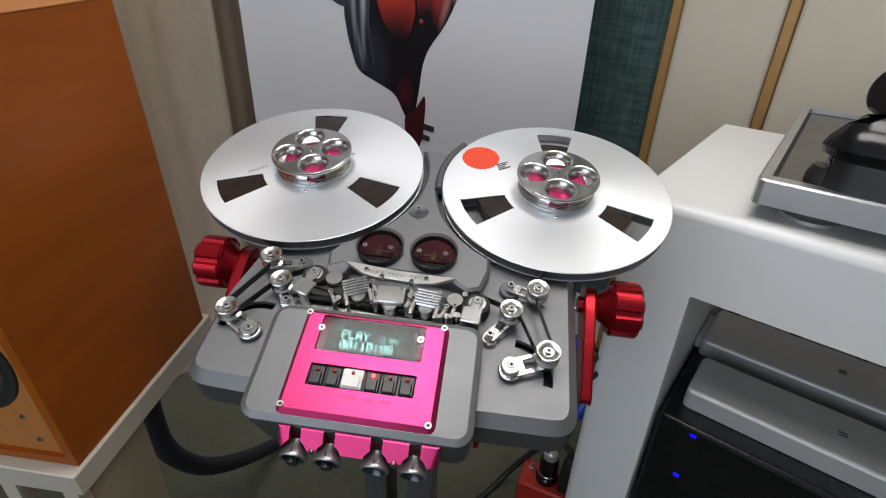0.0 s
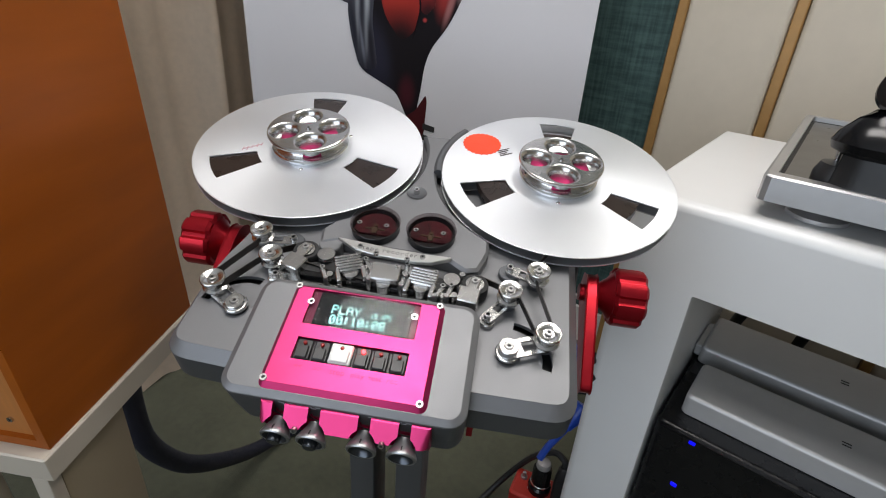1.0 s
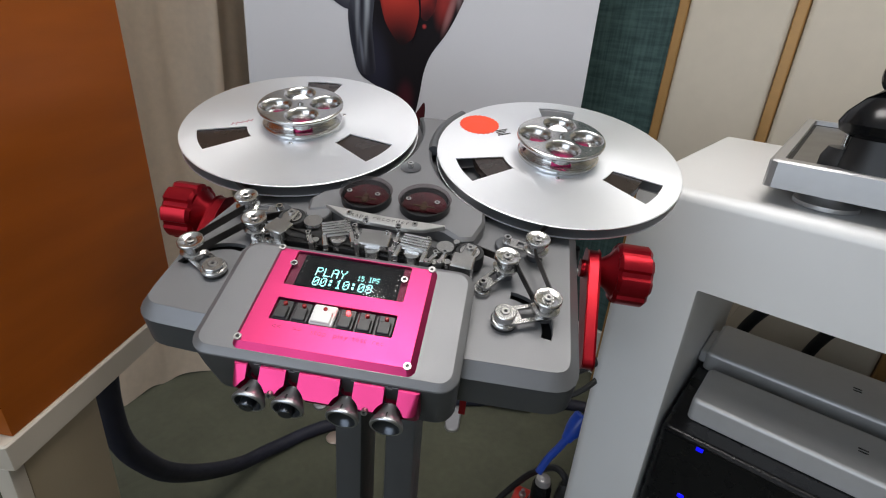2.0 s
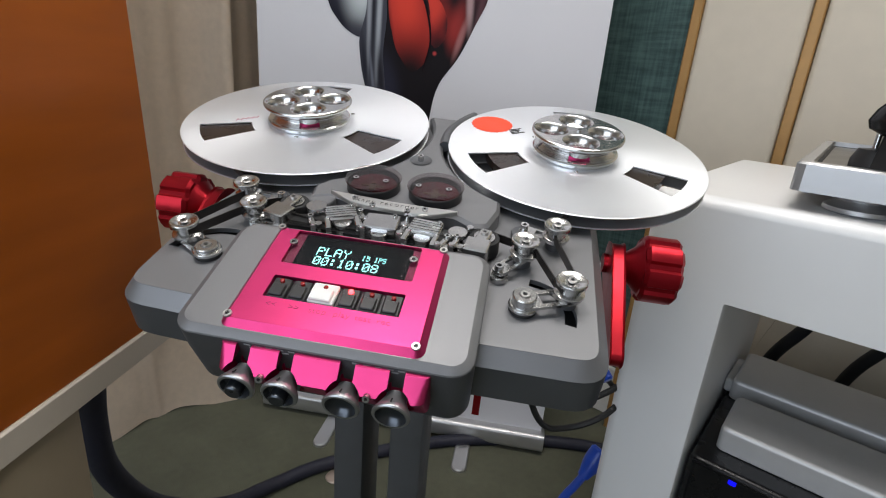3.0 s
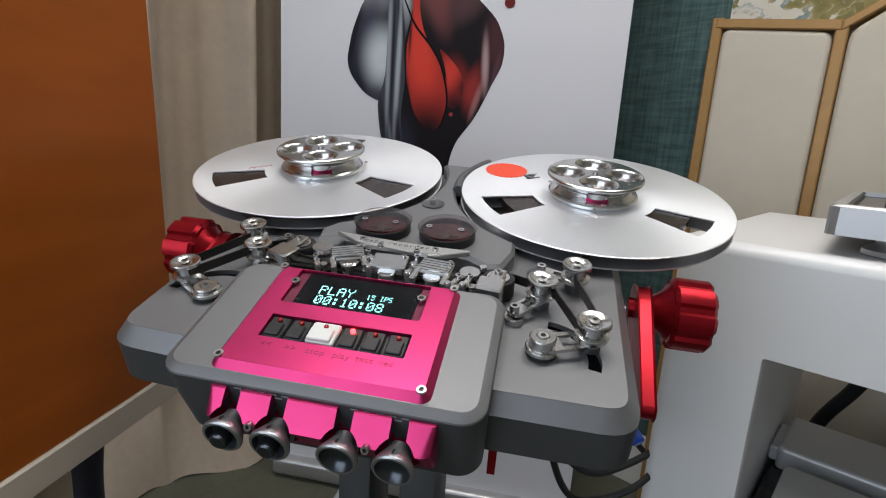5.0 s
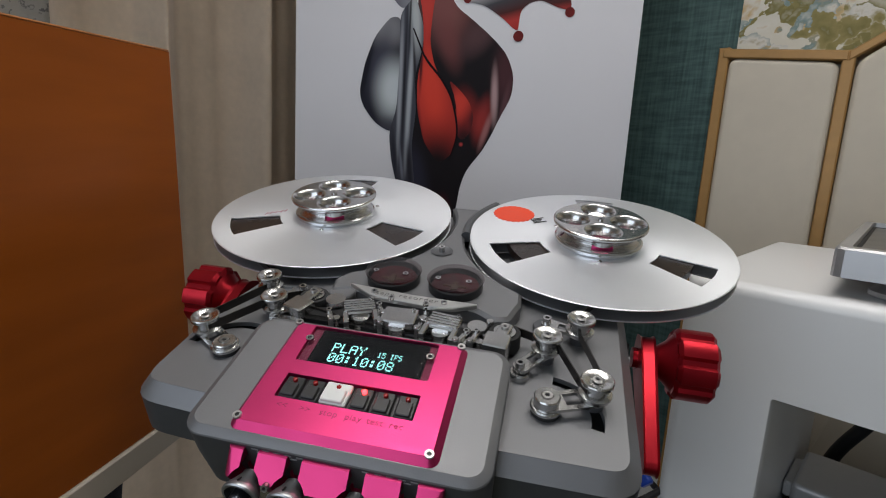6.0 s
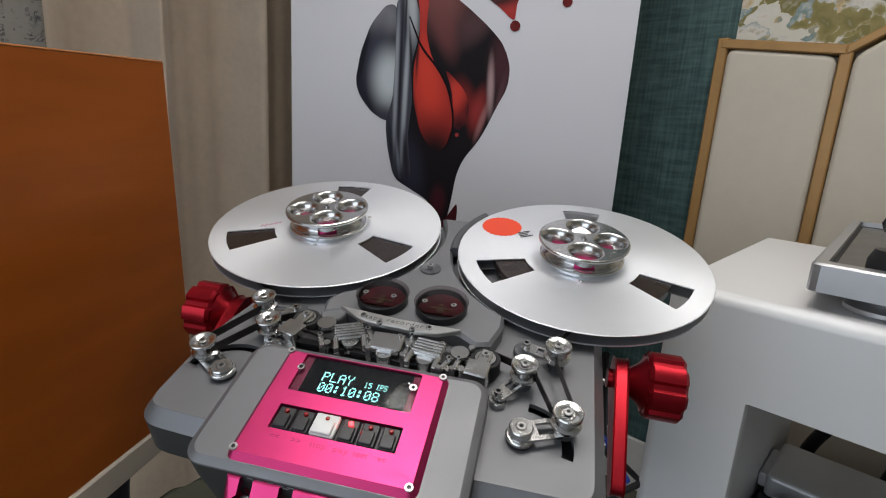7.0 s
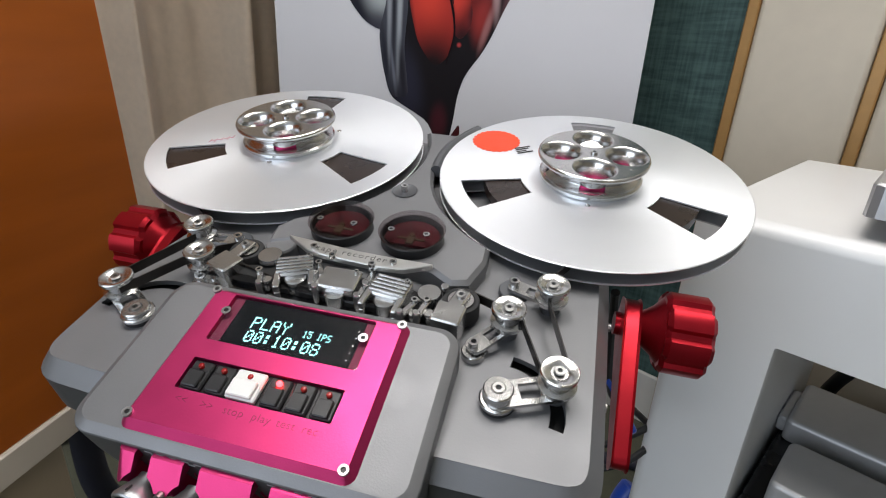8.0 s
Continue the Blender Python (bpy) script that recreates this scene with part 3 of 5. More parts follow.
def banner():
    bn = thing("roll_up_banner", pose(-0.17, 0.72, 0), "light grey roll-up banner printed with a red and black glass sculpture", "banner")
    part("graphic_sheet", box(-0.42, -0.001, 0.06, 0.42, 0.0, 2.05), BANNER, bn)
    ink = [
        ("printed_body", BODY, 0.0014, soft_ink("body_ink", (0.007, 0.005, 0.007), [
            (-0.03, 0.40, 0.10, 0.15, -12, (0.20, 0.075, 0.072), 0.9), (-0.015, 0.31, 0.040, 0.10, -18, (0.16, 0.05, 0.05), 0.7), (0.06, 0.33, 0.05, 0.10, 40, (0.09, 0.045, 0.05), 0.8), (0.13, 0.24, 0.05, 0.12, 0, (0.065, 0.022, 0.028), 0.9),
            (0.078, 0.130, 0.030, 0.080, 10, (0.34, 0.035, 0.032), 0.7), (0.104, 0.185, 0.013, 0.10, -3, (0.46, 0.31, 0.32), 0.8), (0.088, 0.105, 0.012, 0.07, 16, (0.36, 0.16, 0.16), 0.75), (0.128, 0.16, 0.012, 0.09, 10, (0.11, 0.05, 0.06), 0.7),
            (0.045, 0.15, 0.040, 0.08, -22, (0.40, 0.030, 0.024), 0.4), (-0.09, -0.02, 0.055, 0.13, -12, (0.022, 0.022, 0.040), 0.9), (-0.01, -0.10, 0.03, 0.06, 0, (0.06, 0.008, 0.014), 0.8), (0.029, 0.069, 0.007, 0.007, 0, (0.45, 0.05, 0.05), 0.9)])),
        ("printed_bulb", BULB, 0.0019, soft_ink("bulb_ink", (0.014, 0.014, 0.024), [
            (-0.17, 0.34, 0.075, 0.07, 0, (0.20, 0.20, 0.22), 0.9), (-0.19, 0.25, 0.04, 0.12, 12, (0.050, 0.052, 0.075), 0.9), (-0.152, 0.195, 0.068, 0.105, 0, (0.50, 0.55, 0.58), 1.0), (-0.16, 0.10, 0.05, 0.04, 20, (0.05, 0.05, 0.07), 0.7), (-0.225, 0.24, 0.012, 0.10, 12, (0.008, 0.008, 0.014), 0.8)])),
        ("printed_bulb_top", BULB_TOP, 0.0019, ramp_mat("bulb_top_ink", [(0.0, (0.05, 0.05, 0.07)), (1.0, (0.25, 0.26, 0.3)), (0.5, (0.12, 0.12, 0.15))], (1, 0, 0), -0.19, -0.09)),
        ("printed_fold", FOLD, 0.0024, soft_ink("fold_ink", (0.050, 0.053, 0.070), [
            (-0.100, 0.36, 0.022, 0.12, -6, (0.42, 0.45, 0.47), 0.9), (-0.134, 0.20, 0.009, 0.26, 0, (0.30, 0.32, 0.36), 0.9), (-0.123, 0.20, 0.005, 0.28, 0, (0.014, 0.014, 0.02), 0.95), (-0.109, 0.17, 0.010, 0.24, 1, (0.36, 0.39, 0.43), 0.9), (-0.097, 0.24, 0.005, 0.14, -6, (0.02, 0.018, 0.022), 0.9), (-0.115, 0.37, 0.004, 0.12, 0, (0.014, 0.014, 0.018), 0.9),
            (-0.142, 0.03, 0.012, 0.12, -8, (0.016, 0.016, 0.026), 0.9), (-0.120, -0.01, 0.006, 0.12, -8, (0.15, 0.16, 0.20), 0.8), (-0.100, 0.0, 0.012, 0.10, -6, (0.014, 0.012, 0.018), 0.9), (-0.11, -0.06, 0.06, 0.06, 0, (0.014, 0.013, 0.022), 0.8)])),
        ("printed_red_fold", RED, 0.0029, soft_ink("red_ink", (0.40, 0.030, 0.022), [
            (-0.05, 0.19, 0.055, 0.16, -10, (0.62, 0.050, 0.030), 1.0), (-0.075, 0.40, 0.05, 0.12, 0, (0.48, 0.05, 0.04), 0.8), (-0.086, 0.09, 0.020, 0.15, -8, (0.008, 0.004, 0.005), 1.0), (-0.082, 0.26, 0.007, 0.10, 0, (0.03, 0.006, 0.008), 0.9), (-0.03, 0.005, 0.12, 0.150, 0, (0.010, 0.004, 0.005), 1.0)])),
        ("printed_red_lobe", LOBE, 0.0029, soft_ink("lobe_ink", (0.16, 0.014, 0.014), [
            (0.018, 0.165, 0.045, 0.075, 22, (0.58, 0.048, 0.032), 1.0), (0.036, 0.080, 0.035, 0.045, 0, (0.03, 0.006, 0.008), 1.0), (0.062, 0.15, 0.016, 0.07, 12, (0.035, 0.010, 0.012), 0.9)])),
        ("printed_seam", SEAM, 0.0034, mat("seam_ink", (0.012, 0.008, 0.010), 0.7, spec=0.05)),
        ("printed_crown", CROWN, 0.0019, ramp_mat("crown_ink", [(0.0, (0.30, 0.025, 0.02)), (1.0, (0.4, 0.4, 0.43)), (0.25, (0.40, 0.04, 0.035)), (0.45, (0.06, 0.015, 0.015)), (0.7, (0.05, 0.05, 0.06))], (-0.25, 0, 1), 1.30, 1.42)),
        ("printed_drop", circle(0.150, 0.324, 0.012, 20), 0.0024, DROP),
        ("printed_drop", circle(0.024, 0.406, 0.009, 20), 0.0024, DROP),
        ("printed_drop", circle(0.263, 0.377, 0.011, 20), 0.0024, DROP),
        ("printed_bracket", [(-0.012, -0.158), (0.012, -0.145), (0.040, -0.10), (0.043, -0.12), (0.038, -0.21), (0.010, -0.28), (-0.005, -0.29)], 0.0024, ramp_mat("bracket_ink", [(0.0, (0.05, 0.006, 0.008)), (1.0, (0.30, 0.03, 0.03)), (0.5, (0.14, 0.012, 0.016))], (1, 0, 0.2), 0.06, -3.0)),
        ("printed_stud", [(0.035, -0.172), (0.066, -0.180), (0.066, -0.194), (0.035, -0.188)], 0.0029, BLACK),
        ("printed_stud", [(0.035, -0.200), (0.055, -0.206), (0.055, -0.220), (0.035, -0.215)], 0.0029, BLACK),
    ]
    for nm, pts, d, m in ink:
        part(nm, flat(pts, d, 0.0 if "drop" in nm or "stud" in nm else 0.02), m, bn)
    part("base_cassette", put(prism(rrect(-0.032, 0.012, 0.034, 0.066, 0.012, 5), 0, 0.86, 0.002, 0.002), -0.43, 0, 0, 90, 0, 90), SILVER, bn, "brushed silver cassette")
    part("top_rail", box(-0.425, -0.012, 2.045, 0.425, 0.012, 2.07, 0.004), SILVER, bn)
    part("pole", put(lathe([(0, 0), (0.009, 0), (0.009, 1.98), (0, 1.98)], 12), 0, 0.03, 0.08), SILVER, bn)
    for x in (-0.2, 0.2):
        part("foot", prism(rrect(x - 0.021, -0.155, x + 0.021, 0.12, 0.0205, 8), 0.0, 0.010, 0.003), SILVER, bn)


banner()

# ---- white rack with turntable and amplifiers ----
rack = thing("equipment_rack", ROOM @ pose(0, 0, 0), "glossy white lacquered equipment rack with rounded edges", "rack")
RL, RR_, RF, RBk, RT, RO = 0.160, 1.40, 0.264, 0.798, 0.905, 0.773


def arch(d, e):
    """The rack's front outline, drawn in by d outside and opened by e at the opening."""
    pts = [(RL + d, 0.0), (0.2746 - e, 0.0), (0.2746 - e, RO + e), (RR_ - 0.104 + e, RO + e), (RR_ - 0.104 + e, 0.0), (RR_ - d, 0.0), (RR_ - d, RT - d), (RL + d, RT - d)]
    return round_poly(pts, (0.0004, 0.0004, 0.004, 0.004, 0.0004, 0.0004, 0.008, 0.008), 5)


levels = [(arch(0.002, 0.001), -RBk), (arch(0.0, 0.0), -RBk + 0.002)]
for k in range(8):
    a = math.pi / 2 * k / 7
    levels.append((arch(0.016 * (1 - math.cos(a)), 0.002 * (1 - math.cos(a))), -RF - 0.016 + 0.016 * math.sin(a)))
part("rack_body", put(rings(levels), 0, 0, 0, 90, 0, 0), GLOSS_WHITE, rack, sharp=50, even=True)
part("bottom_shelf", box(0.27, RF + 0.03, 0.20, RR_ - 0.10, RBk - 0.06, 0.24, 0.004), GLOSS_WHITE, rack)


def turntable():
    tt = thing("turntable", ROOM @ pose(0.303, 0.283, RT + 0.0015, 0, 0, 1.4), "silver turntable plinth with a dull grey deck and black arm", "turntable")
    part("plinth", join(rings([(rrect(0, 0, 0.62, 0.545, 0.010, 2), 0.021), (rrect(0, 0, 0.62, 0.545, 0.010, 2), 0.052), (inset(rrect(0, 0, 0.62, 0.545, 0.010, 2), 0.003), 0.0545)], False), holed(inset(rrect(0, 0, 0.62, 0.545, 0.010, 2), 0.003), [rrect(0.014, 0.022, 0.598, 0.523, 0.004, 2)], 0.046, 0.0545)), SILVER, tt, sharp=20)
    part("deck_board", box(0.005, 0.005, 0.0215, 0.6, 0.535, 0.046), GUNMETAL, tt, "dull grey glossy deck board")
    for x, y in ((0.07, 0.055), (0.55, 0.055), (0.07, 0.41), (0.55, 0.41)):
        part("foot", put(lathe([(0, -0.0015), (0.030, -0.0015), (0.036, 0.001), (0.036, 0.006), (0.024, 0.014), (0.028, 0.021), (0, 0.023)], 32), x, y, 0), SILVER, tt)
    part("deck_gap", holed(rrect(0.013, 0.021, 0.599, 0.524, 0.004, 2), [rrect(0.019, 0.026, 0.593, 0.519, 0.004, 2)], 0.0455, 0.0468), RUBBER, tt, "black gap round the deck board")
    # black dust-proof arm pod and platter housing that overhangs the deck
    part("arm_base", put(lathe([(0, 0), (0.026, 0), (0.026, 0.012), (0.021, 0.024), (0, 0.026)], 28), 0.072, 0.050, 0.050), BLACK, tt)
    part("arm_pillar", put(lathe([(0, 0), (0.003, 0), (0.003, 0.05), (0, 0.05)], 14), 0.066, 0.052, 0.06), CHROME, tt)
    prof = round_poly([(0.046, 0.022), (0.075, -0.004), (0.25, -0.02), (0.52, 0.0), (0.52, 0.30), (0.34, 0.30), (0.17, 0.165), (0.065, 0.050)], 0.02, 3)
    # added filler that keeps the space under the housing black
    part("arm_bearing", rings([(inset(prof, 0.014), 0.046), (inset(prof, 0.018), 0.094)]), BLACK, tt, "black block filling the space under the housing")
    part("arm_housing", rings([(inset(prof, 0.018), 0.090), (inset(prof, 0.003), 0.097), (prof, 0.106), (inset(prof, 0.005), 0.118), (inset(prof, 0.018), 0.134), (inset(prof, 0.034), 0.144)]), GLOSS_BLACK, tt, "glossy black housing")
    part("arm_counterweight", put(lathe([(0, 0), (0.028, 0), (0.032, 0.004), (0.032, 0.06), (0.028, 0.064), (0, 0.064)], 28), 0.138, 0.13, 0.146, 70, 0, -40), GLOSS_BLACK, tt)
    part("platter", put(lathe([(0, 0), (0.15, 0), (0.152, 0.004), (0.152, 0.03), (0.148, 0.034), (0, 0.034)], 48), 0.36, 0.25, 0.050), BLACK, tt)


turntable()


def low_box(name, a0, b0, z0, a1, b1, z1, material, label, r=0.012):
    """A flat component whose edges are rounded all along."""
    o = thing(name, ROOM @ pose(a0, b0, z0), label, "amplifier")
    w, d, h = a1 - a0, b1 - b0, z1 - z0
    part("casing", prism(rrect(0, 0, w, d, r, 5), 0, h, r * 0.7, 0.002, 4), material, o, even=True)
    return o, w, d, h


amp, w, d, h = low_box("black_amplifier", 0.281, 0.272, 0.24, 1.1, 0.66, 0.540, AMP_BLACK, "glossy black amplifier with small blue indicator lights", 0.012)
for x, z in ((0.059, 0.287), (0.056, 0.188)):
    part("indicator", box(x - 0.005, -0.0015, z - 0.004, x + 0.005, 0.002, z + 0.004, 0.001), LED_BLUE, amp, "lit blue indicator")
part("front_rib", box(0.006, -0.004, 0.292, w - 0.006, 0.003, 0.297, 0.001), GLOSS_BLACK, amp)
part("dial", put(lathe([(0, 0), (0.026, 0), (0.026, 0.012), (0.022, 0.016), (0, 0.016)], 32), 0.055, 0.0, 0.075, 90, 0, 0), CHROME, amp, "chrome knob")
for b0, b1, z1, a0 in ((0.313, 0.424, 0.5790, 0.305), (0.474, 0.612, 0.5760, 0.288)):
    sv, w, d, h = low_box("silver_amplifier", a0, b0, 0.540, 1.0, b1, z1, AMP_SILVER, "low satin silver amplifier with softly rounded edges", 0.010)
    if b0 > 0.4:
        part("end_cap", box(-0.012, 0.016, 0.002, 0.002, d - 0.022, h - 0.010, 0.003), AMP_SILVER, sv)
    part("mark", box(w * 0.30, d * 0.52, h, w * 0.30 + 0.012, d * 0.54, h + 0.0006), INK, sv)
    part("mark", box(w * 0.30, d * 0.46, h, w * 0.30 + 0.012, d * 0.48, h + 0.0006), INK, sv)

# ---- loudspeaker on its stand ----
spk = thing("loudspeaker", pose(-0.3745, -0.236, 0.6580, 3.0), "cherry veneered bookshelf loudspeaker on a white stand", "loudspeaker")
part("cabinet", holed([(-0.19, 0), (0.0, 0), (0.0, 0.468), (-0.19, 0.468)], [[(-0.178, 0.012), (-0.012, 0.012), (-0.012, 0.456), (-0.178, 0.456)]], 0, 0.272), WOOD, spk)
xf_cab = spk.children[0]
xf_cab.matrix_local = pose(0, 0.272, 0, 90, 0, 0)
part("baffle", box(-0.178, 0.006, 0.012, -0.012, 0.02, 0.456), WOOD_LIT, spk, "cherry front baffle, colour lightened as if lit")
part("rear_panel", box(-0.178, 0.255, 0.012, -0.012, 0.268, 0.456), WOOD, spk)
# thin sheet over the top that carries the lightened wood
part("top_edge", box(-0.19, 0.0, 0.4682, 0.0005, 0.272, 0.4705, 0.0008), WOOD_LIT, spk)
part("woofer", put(lathe([(0.0, -0.006), (0.018, -0.004), (0.02, -0.012), (0.055, 0.0), (0.062, 0.003), (0.070, 0.001), (0.074, 0.002), (0.076, 0.0), (0.076, -0.004), (0, -0.014)], 40), -0.098, 0.006, 0.15, 90, 0, 0), BLACK, spk, "black woofer cone")
part("tweeter", put(lathe([(0.014, 0.004), (0.016, 0.002), (0.045, 0.002), (0.046, -0.002), (0, -0.004)], 32), -0.095, 0.006, 0.34, 90, 0, 0), BLACK, spk)
for x, z in ((-0.045, 0.072), (-0.040, 0.034)):
    part("screw", put(socket_screw(0.0035, 0.002), x, 0.006, z, 90, 0, 0), STEEL, spk)

st = thing("speaker_stand", pose(-0.379, -0.250, 0), "white laminate speaker stand with a cream side panel", "speaker stand")
part("top_board", put(box(-0.24, 0.0, -0.036, 0.009, 0.30, 0.0, 0.002), 0, 0, 0.6565, 3.0), WHITE_LAM, st)
part("side_panel", box(-0.028, 0.022, 0.0, -0.004, 0.127, 0.6222, 0.002), CREAM_PANEL, st)
for x in (-0.22, -0.095, -0.012):
    part("leg", box(x - 0.011, 0.003, 0.0, x + 0.011, 0.0205, 0.6218, 0.002), WHITE_LAM, st)

# ---- the tape recorder, in the frame of its tilted deck ----
rec = thing("tape_recorder", DECK, "grey anodised open reel tape recorder with a magenta control panel", "tape recorder")
RC = 0.147      # half the distance of the reel centres
DT = -0.018     # height of the deck's top
OUTER = round_poly([(-0.182, -0.288), (-0.10, -0.292), (0.05, -0.293), (0.167, -0.292), (0.170, -0.13), (0.168, 0.07), (-0.168, 0.07), (-0.170, -0.13), (-0.184, -0.19)], 0.024, 6)


def arc_slot(cx, cy, r, a0, a1, hw, n=10):
    out = []
    for s, (f0, f1) in ((1, (a0, a1)), (-1, (a1, a0))):
        for k in range(n + 1):
            a = radians(f0 + (f1 - f0) * k / n)
            out.append((cx + (r + s * hw) * math.cos(a), cy + (r + s * hw) * math.sin(a)))
    return out


SLOT_R = arc_slot(0.107, -0.246, 0.034, -12, 84, 0.0042)
SLOT_L = arc_slot(-0.133, -0.238, 0.034, 76, 172, 0.0042)
part("deck_plate", holed(inset(OUTER, 0.009), [SLOT_R, SLOT_L], DT - 0.004, DT), GREY_PAINT, rec, "light grey deck plate with two curved slots")
part("deck_chamfer", rings([(OUTER, -0.0295), (inset(OUTER, 0.009), DT - 0.0003)], False), GREY_PAINT, rec, sharp=20)
part("chassis", prism(OUTER, -0.066, -0.0296, 0, 0.008), GREY_SHADED, rec, "grey chassis side, colour darkened for shade")
part("slot_floor", box(-0.175, -0.25, -0.0285, 0.15, -0.19, -0.0265), BLACK, rec)


# raised centre plate between the two reels
def bay(v, side):
    return side * (RC - math.sqrt(0.1395 ** 2 - v * v))


vs_ = [-0.122 + 0.012 * k for k in range(16)]
CENTRE = [(-0.084, -0.158), (-0.066, -0.150), (-0.045, -0.153), (0.030, -0.155), (0.045, -0.158), (0.060, -0.168), (0.073, -0.164), (0.080, -0.140)]
CENTRE += [(bay(v, 1), v) for v in vs_] + [(bay(v, -1), v) for v in vs_[::-1]] + [(-0.088, -0.136)]
part("centre_plate", prism(CENTRE, DT, -0.003, 0.003), GREY_PAINT, rec, "raised grey plate between the reels", sharp=40, even=True)
part("reel_guard", put(tube([(bay(v, 1) + 0.002, v, -0.004) for v in (-0.02, 0.0, 0.02, 0.04, 0.06, 0.075)], 0.006, 10, 4), 0, 0, 0), GREY_SHADED, rec)
# disc on the unholed plate, its dark grey standing in for a recess's shade
part("plate_screw_well", put(lathe([(0.0095, 0.0), (0.011, 0.001), (0.0105, 0.0007), (0.0092, 0.0005), (0.0085, 0.0002), (0, 0.0002)], 24), -0.006, -0.062, -0.0031), GREY_SHADED, rec)
part("plate_screw", put(socket_screw(0.0030, 0.006), -0.006, -0.062, -0.003), STEEL, rec)

# level meters
for x in (-0.0350, 0.0215):
    mt = part("level_meter", put(lathe([(0.0238, 0.0), (0.0238, 0.0070), (0.0232, 0.0076), (0.0222, 0.0076), (0.0220, 0.001), (0, 0.001)], 40), x, -0.128, -0.003), BLACK, rec, "round black level meter under clear acrylic")
    face = [(0.0205 * math.cos(radians(g)), 0.0205 * math.sin(radians(g))) for g in range(-18, 199, 12)] + [(-0.0150, -0.0105), (0.0150, -0.0105)]
    part("dial_face", put(prism(face, 0.0012, 0.0034), x, -0.128, -0.003), DIAL_RED, mt, "dark red dial")
    part("dial_bridge", put(join(box(-0.0105, -0.0046, 0.0030, 0.0105, -0.0026, 0.0046, 0.0004), box(-0.0030, -0.0100, 0.0030, 0.0030, -0.0012, 0.0050, 0.0006), lathe([(0, 0.003), (0.0022, 0.003), (0.0022, 0.0056), (0, 0.0058)], 14)), x, -0.128, -0.003), BRASS, mt, "small brass movement bridge")
    part("dial_needle", put(box(-0.0003, -0.002, 0.0050, 0.0003, 0.0150, 0.0053), x, -0.128, -0.003, 0, 0, 24), INK, mt)
    pane("meter_glass", put(lathe([(0, 0.0074), (0.0246, 0.0074), (0.0252, 0.0080), (0.0252, 0.0100), (0.0246, 0.0106), (0, 0.0106)], 40), x, -0.128, -0.003), GLASS_SMOKE, mt, Vector((0, 0, 1)))
    for sx in (-0.0135, 0.0135):
        part("screw", put(socket_screw(0.0026, 0.001), x + sx - 0.001, -0.1330, 0.0077), STEEL, mt)

# head bridge
BAR = [(-0.066, -0.1535), (-0.045, -0.1665), (-0.030, -0.1695), (0.010, -0.1720), (0.028, -0.1705), (0.046, -0.1615), (0.046, -0.1595), (0.020, -0.1595), (-0.010, -0.1585), (-0.040, -0.1555)]
bar = part("name_bar", prism(BAR, 0.0, 0.004, 0.0006), mat("satin_bar", (0.66, 0.655, 0.64), 0.32, 0.9, 0.05, 120), rec, "curved satin steel name bar")
part("lettering", writing("tape recorder", 0.0076, -0.0330, -0.1662, 0.0041, pose(0, 0, 0, 0, 0, -2), 0, 1.22), INK, bar)
for x, y in ((-0.041, -0.1625), (0.0196, -0.1655), (-0.024, -0.169), (0.006, -0.171)):
    part("screw", put(socket_screw(0.0026, 0.0022), x, y, 0.0035), STEEL, bar)
HB = [(-0.117, -0.205), (-0.06, -0.2085), (0.0, -0.211), (0.062, -0.2115), (0.066, -0.196), (0.052, -0.176), (0.03, -0.168), (-0.03, -0.166), (-0.07, -0.164), (-0.10, -0.172), (-0.117, -0.190)]
# base coloured dark for the shade between the heads; front strip stays bright
part("head_base", prism(HB, DT, -0.0128, 0.001), STEEL_SHADED, rec, "machined head base, darkened for shade between the heads")
part("head_front_plate", prism([(-0.117, -0.2055), (-0.06, -0.2090), (0.0, -0.2115), (0.062, -0.2120), (0.064, -0.2030), (0.0, -0.2025), (-0.06, -0.2000), (-0.115, -0.1965)], DT, -0.0120, 0.0008), STEEL, rec, "bright steel plate along the heads")
# black block added to stand for the shadow under and between the heads
part("head_core", prism(inset(HB, 0.012), -0.0125, -0.006, 0.002), BLACK, rec)
for x, y in ((-0.105, -0.196), (-0.068, -0.204), (-0.040, -0.2065), (-0.018, -0.2075), (0.030, -0.2080), (0.055, -0.2065), (-0.10, -0.180)):
    part("screw", put(socket_screw(0.0024, 0.002), x, y, -0.0125), STEEL, rec)


def head(x, y, rz, ribbed):
    m = pose(x, y, 0, 0, 0, rz)
    hd = part("head_block", xf(box(-0.0125, -0.009, -0.0125, 0.0125, 0.011, 0.0015, 0.0012), m), STEEL, rec, "satin steel tape head housing")
    if ribbed:
        for k in range(5):
            part("rib", xf(box(-0.0125, -0.007 + k * 0.0035, 0.0012, 0.0125, -0.0049 + k * 0.0035, 0.0032, 0.0005), m), STEEL, hd)
        for sx in (-0.0115, 0.0115):
            part("fork", xf(box(sx - 0.0022, -0.021, -0.004, sx + 0.0022, -0.006, 0.0022, 0.0008), m), STEEL, hd)
            part("fork_tip", xf(box(sx - 0.0022, -0.021, -0.0125, sx + 0.0022, -0.0175, -0.003, 0.0008), m), STEEL, hd)
    else:
        part("head_lid", xf(box(-0.0138, -0.010, 0.0012, 0.0138, 0.010, 0.003, 0.0008), m), STEEL, hd)
    part("head_face", xf(put(lathe([(0, -0.0065), (0.0075, -0.0065), (0.0075, 0.0035), (0.0065, 0.0042), (0, 0.0042)], 24), 0, -0.0085, -0.0055), m), CHROME, hd, "polished head face")
    part("screw", xf(put(socket_screw(0.0018, 0.0016), 0.0095, 0.0075, 0.0028), m), STEEL, hd)


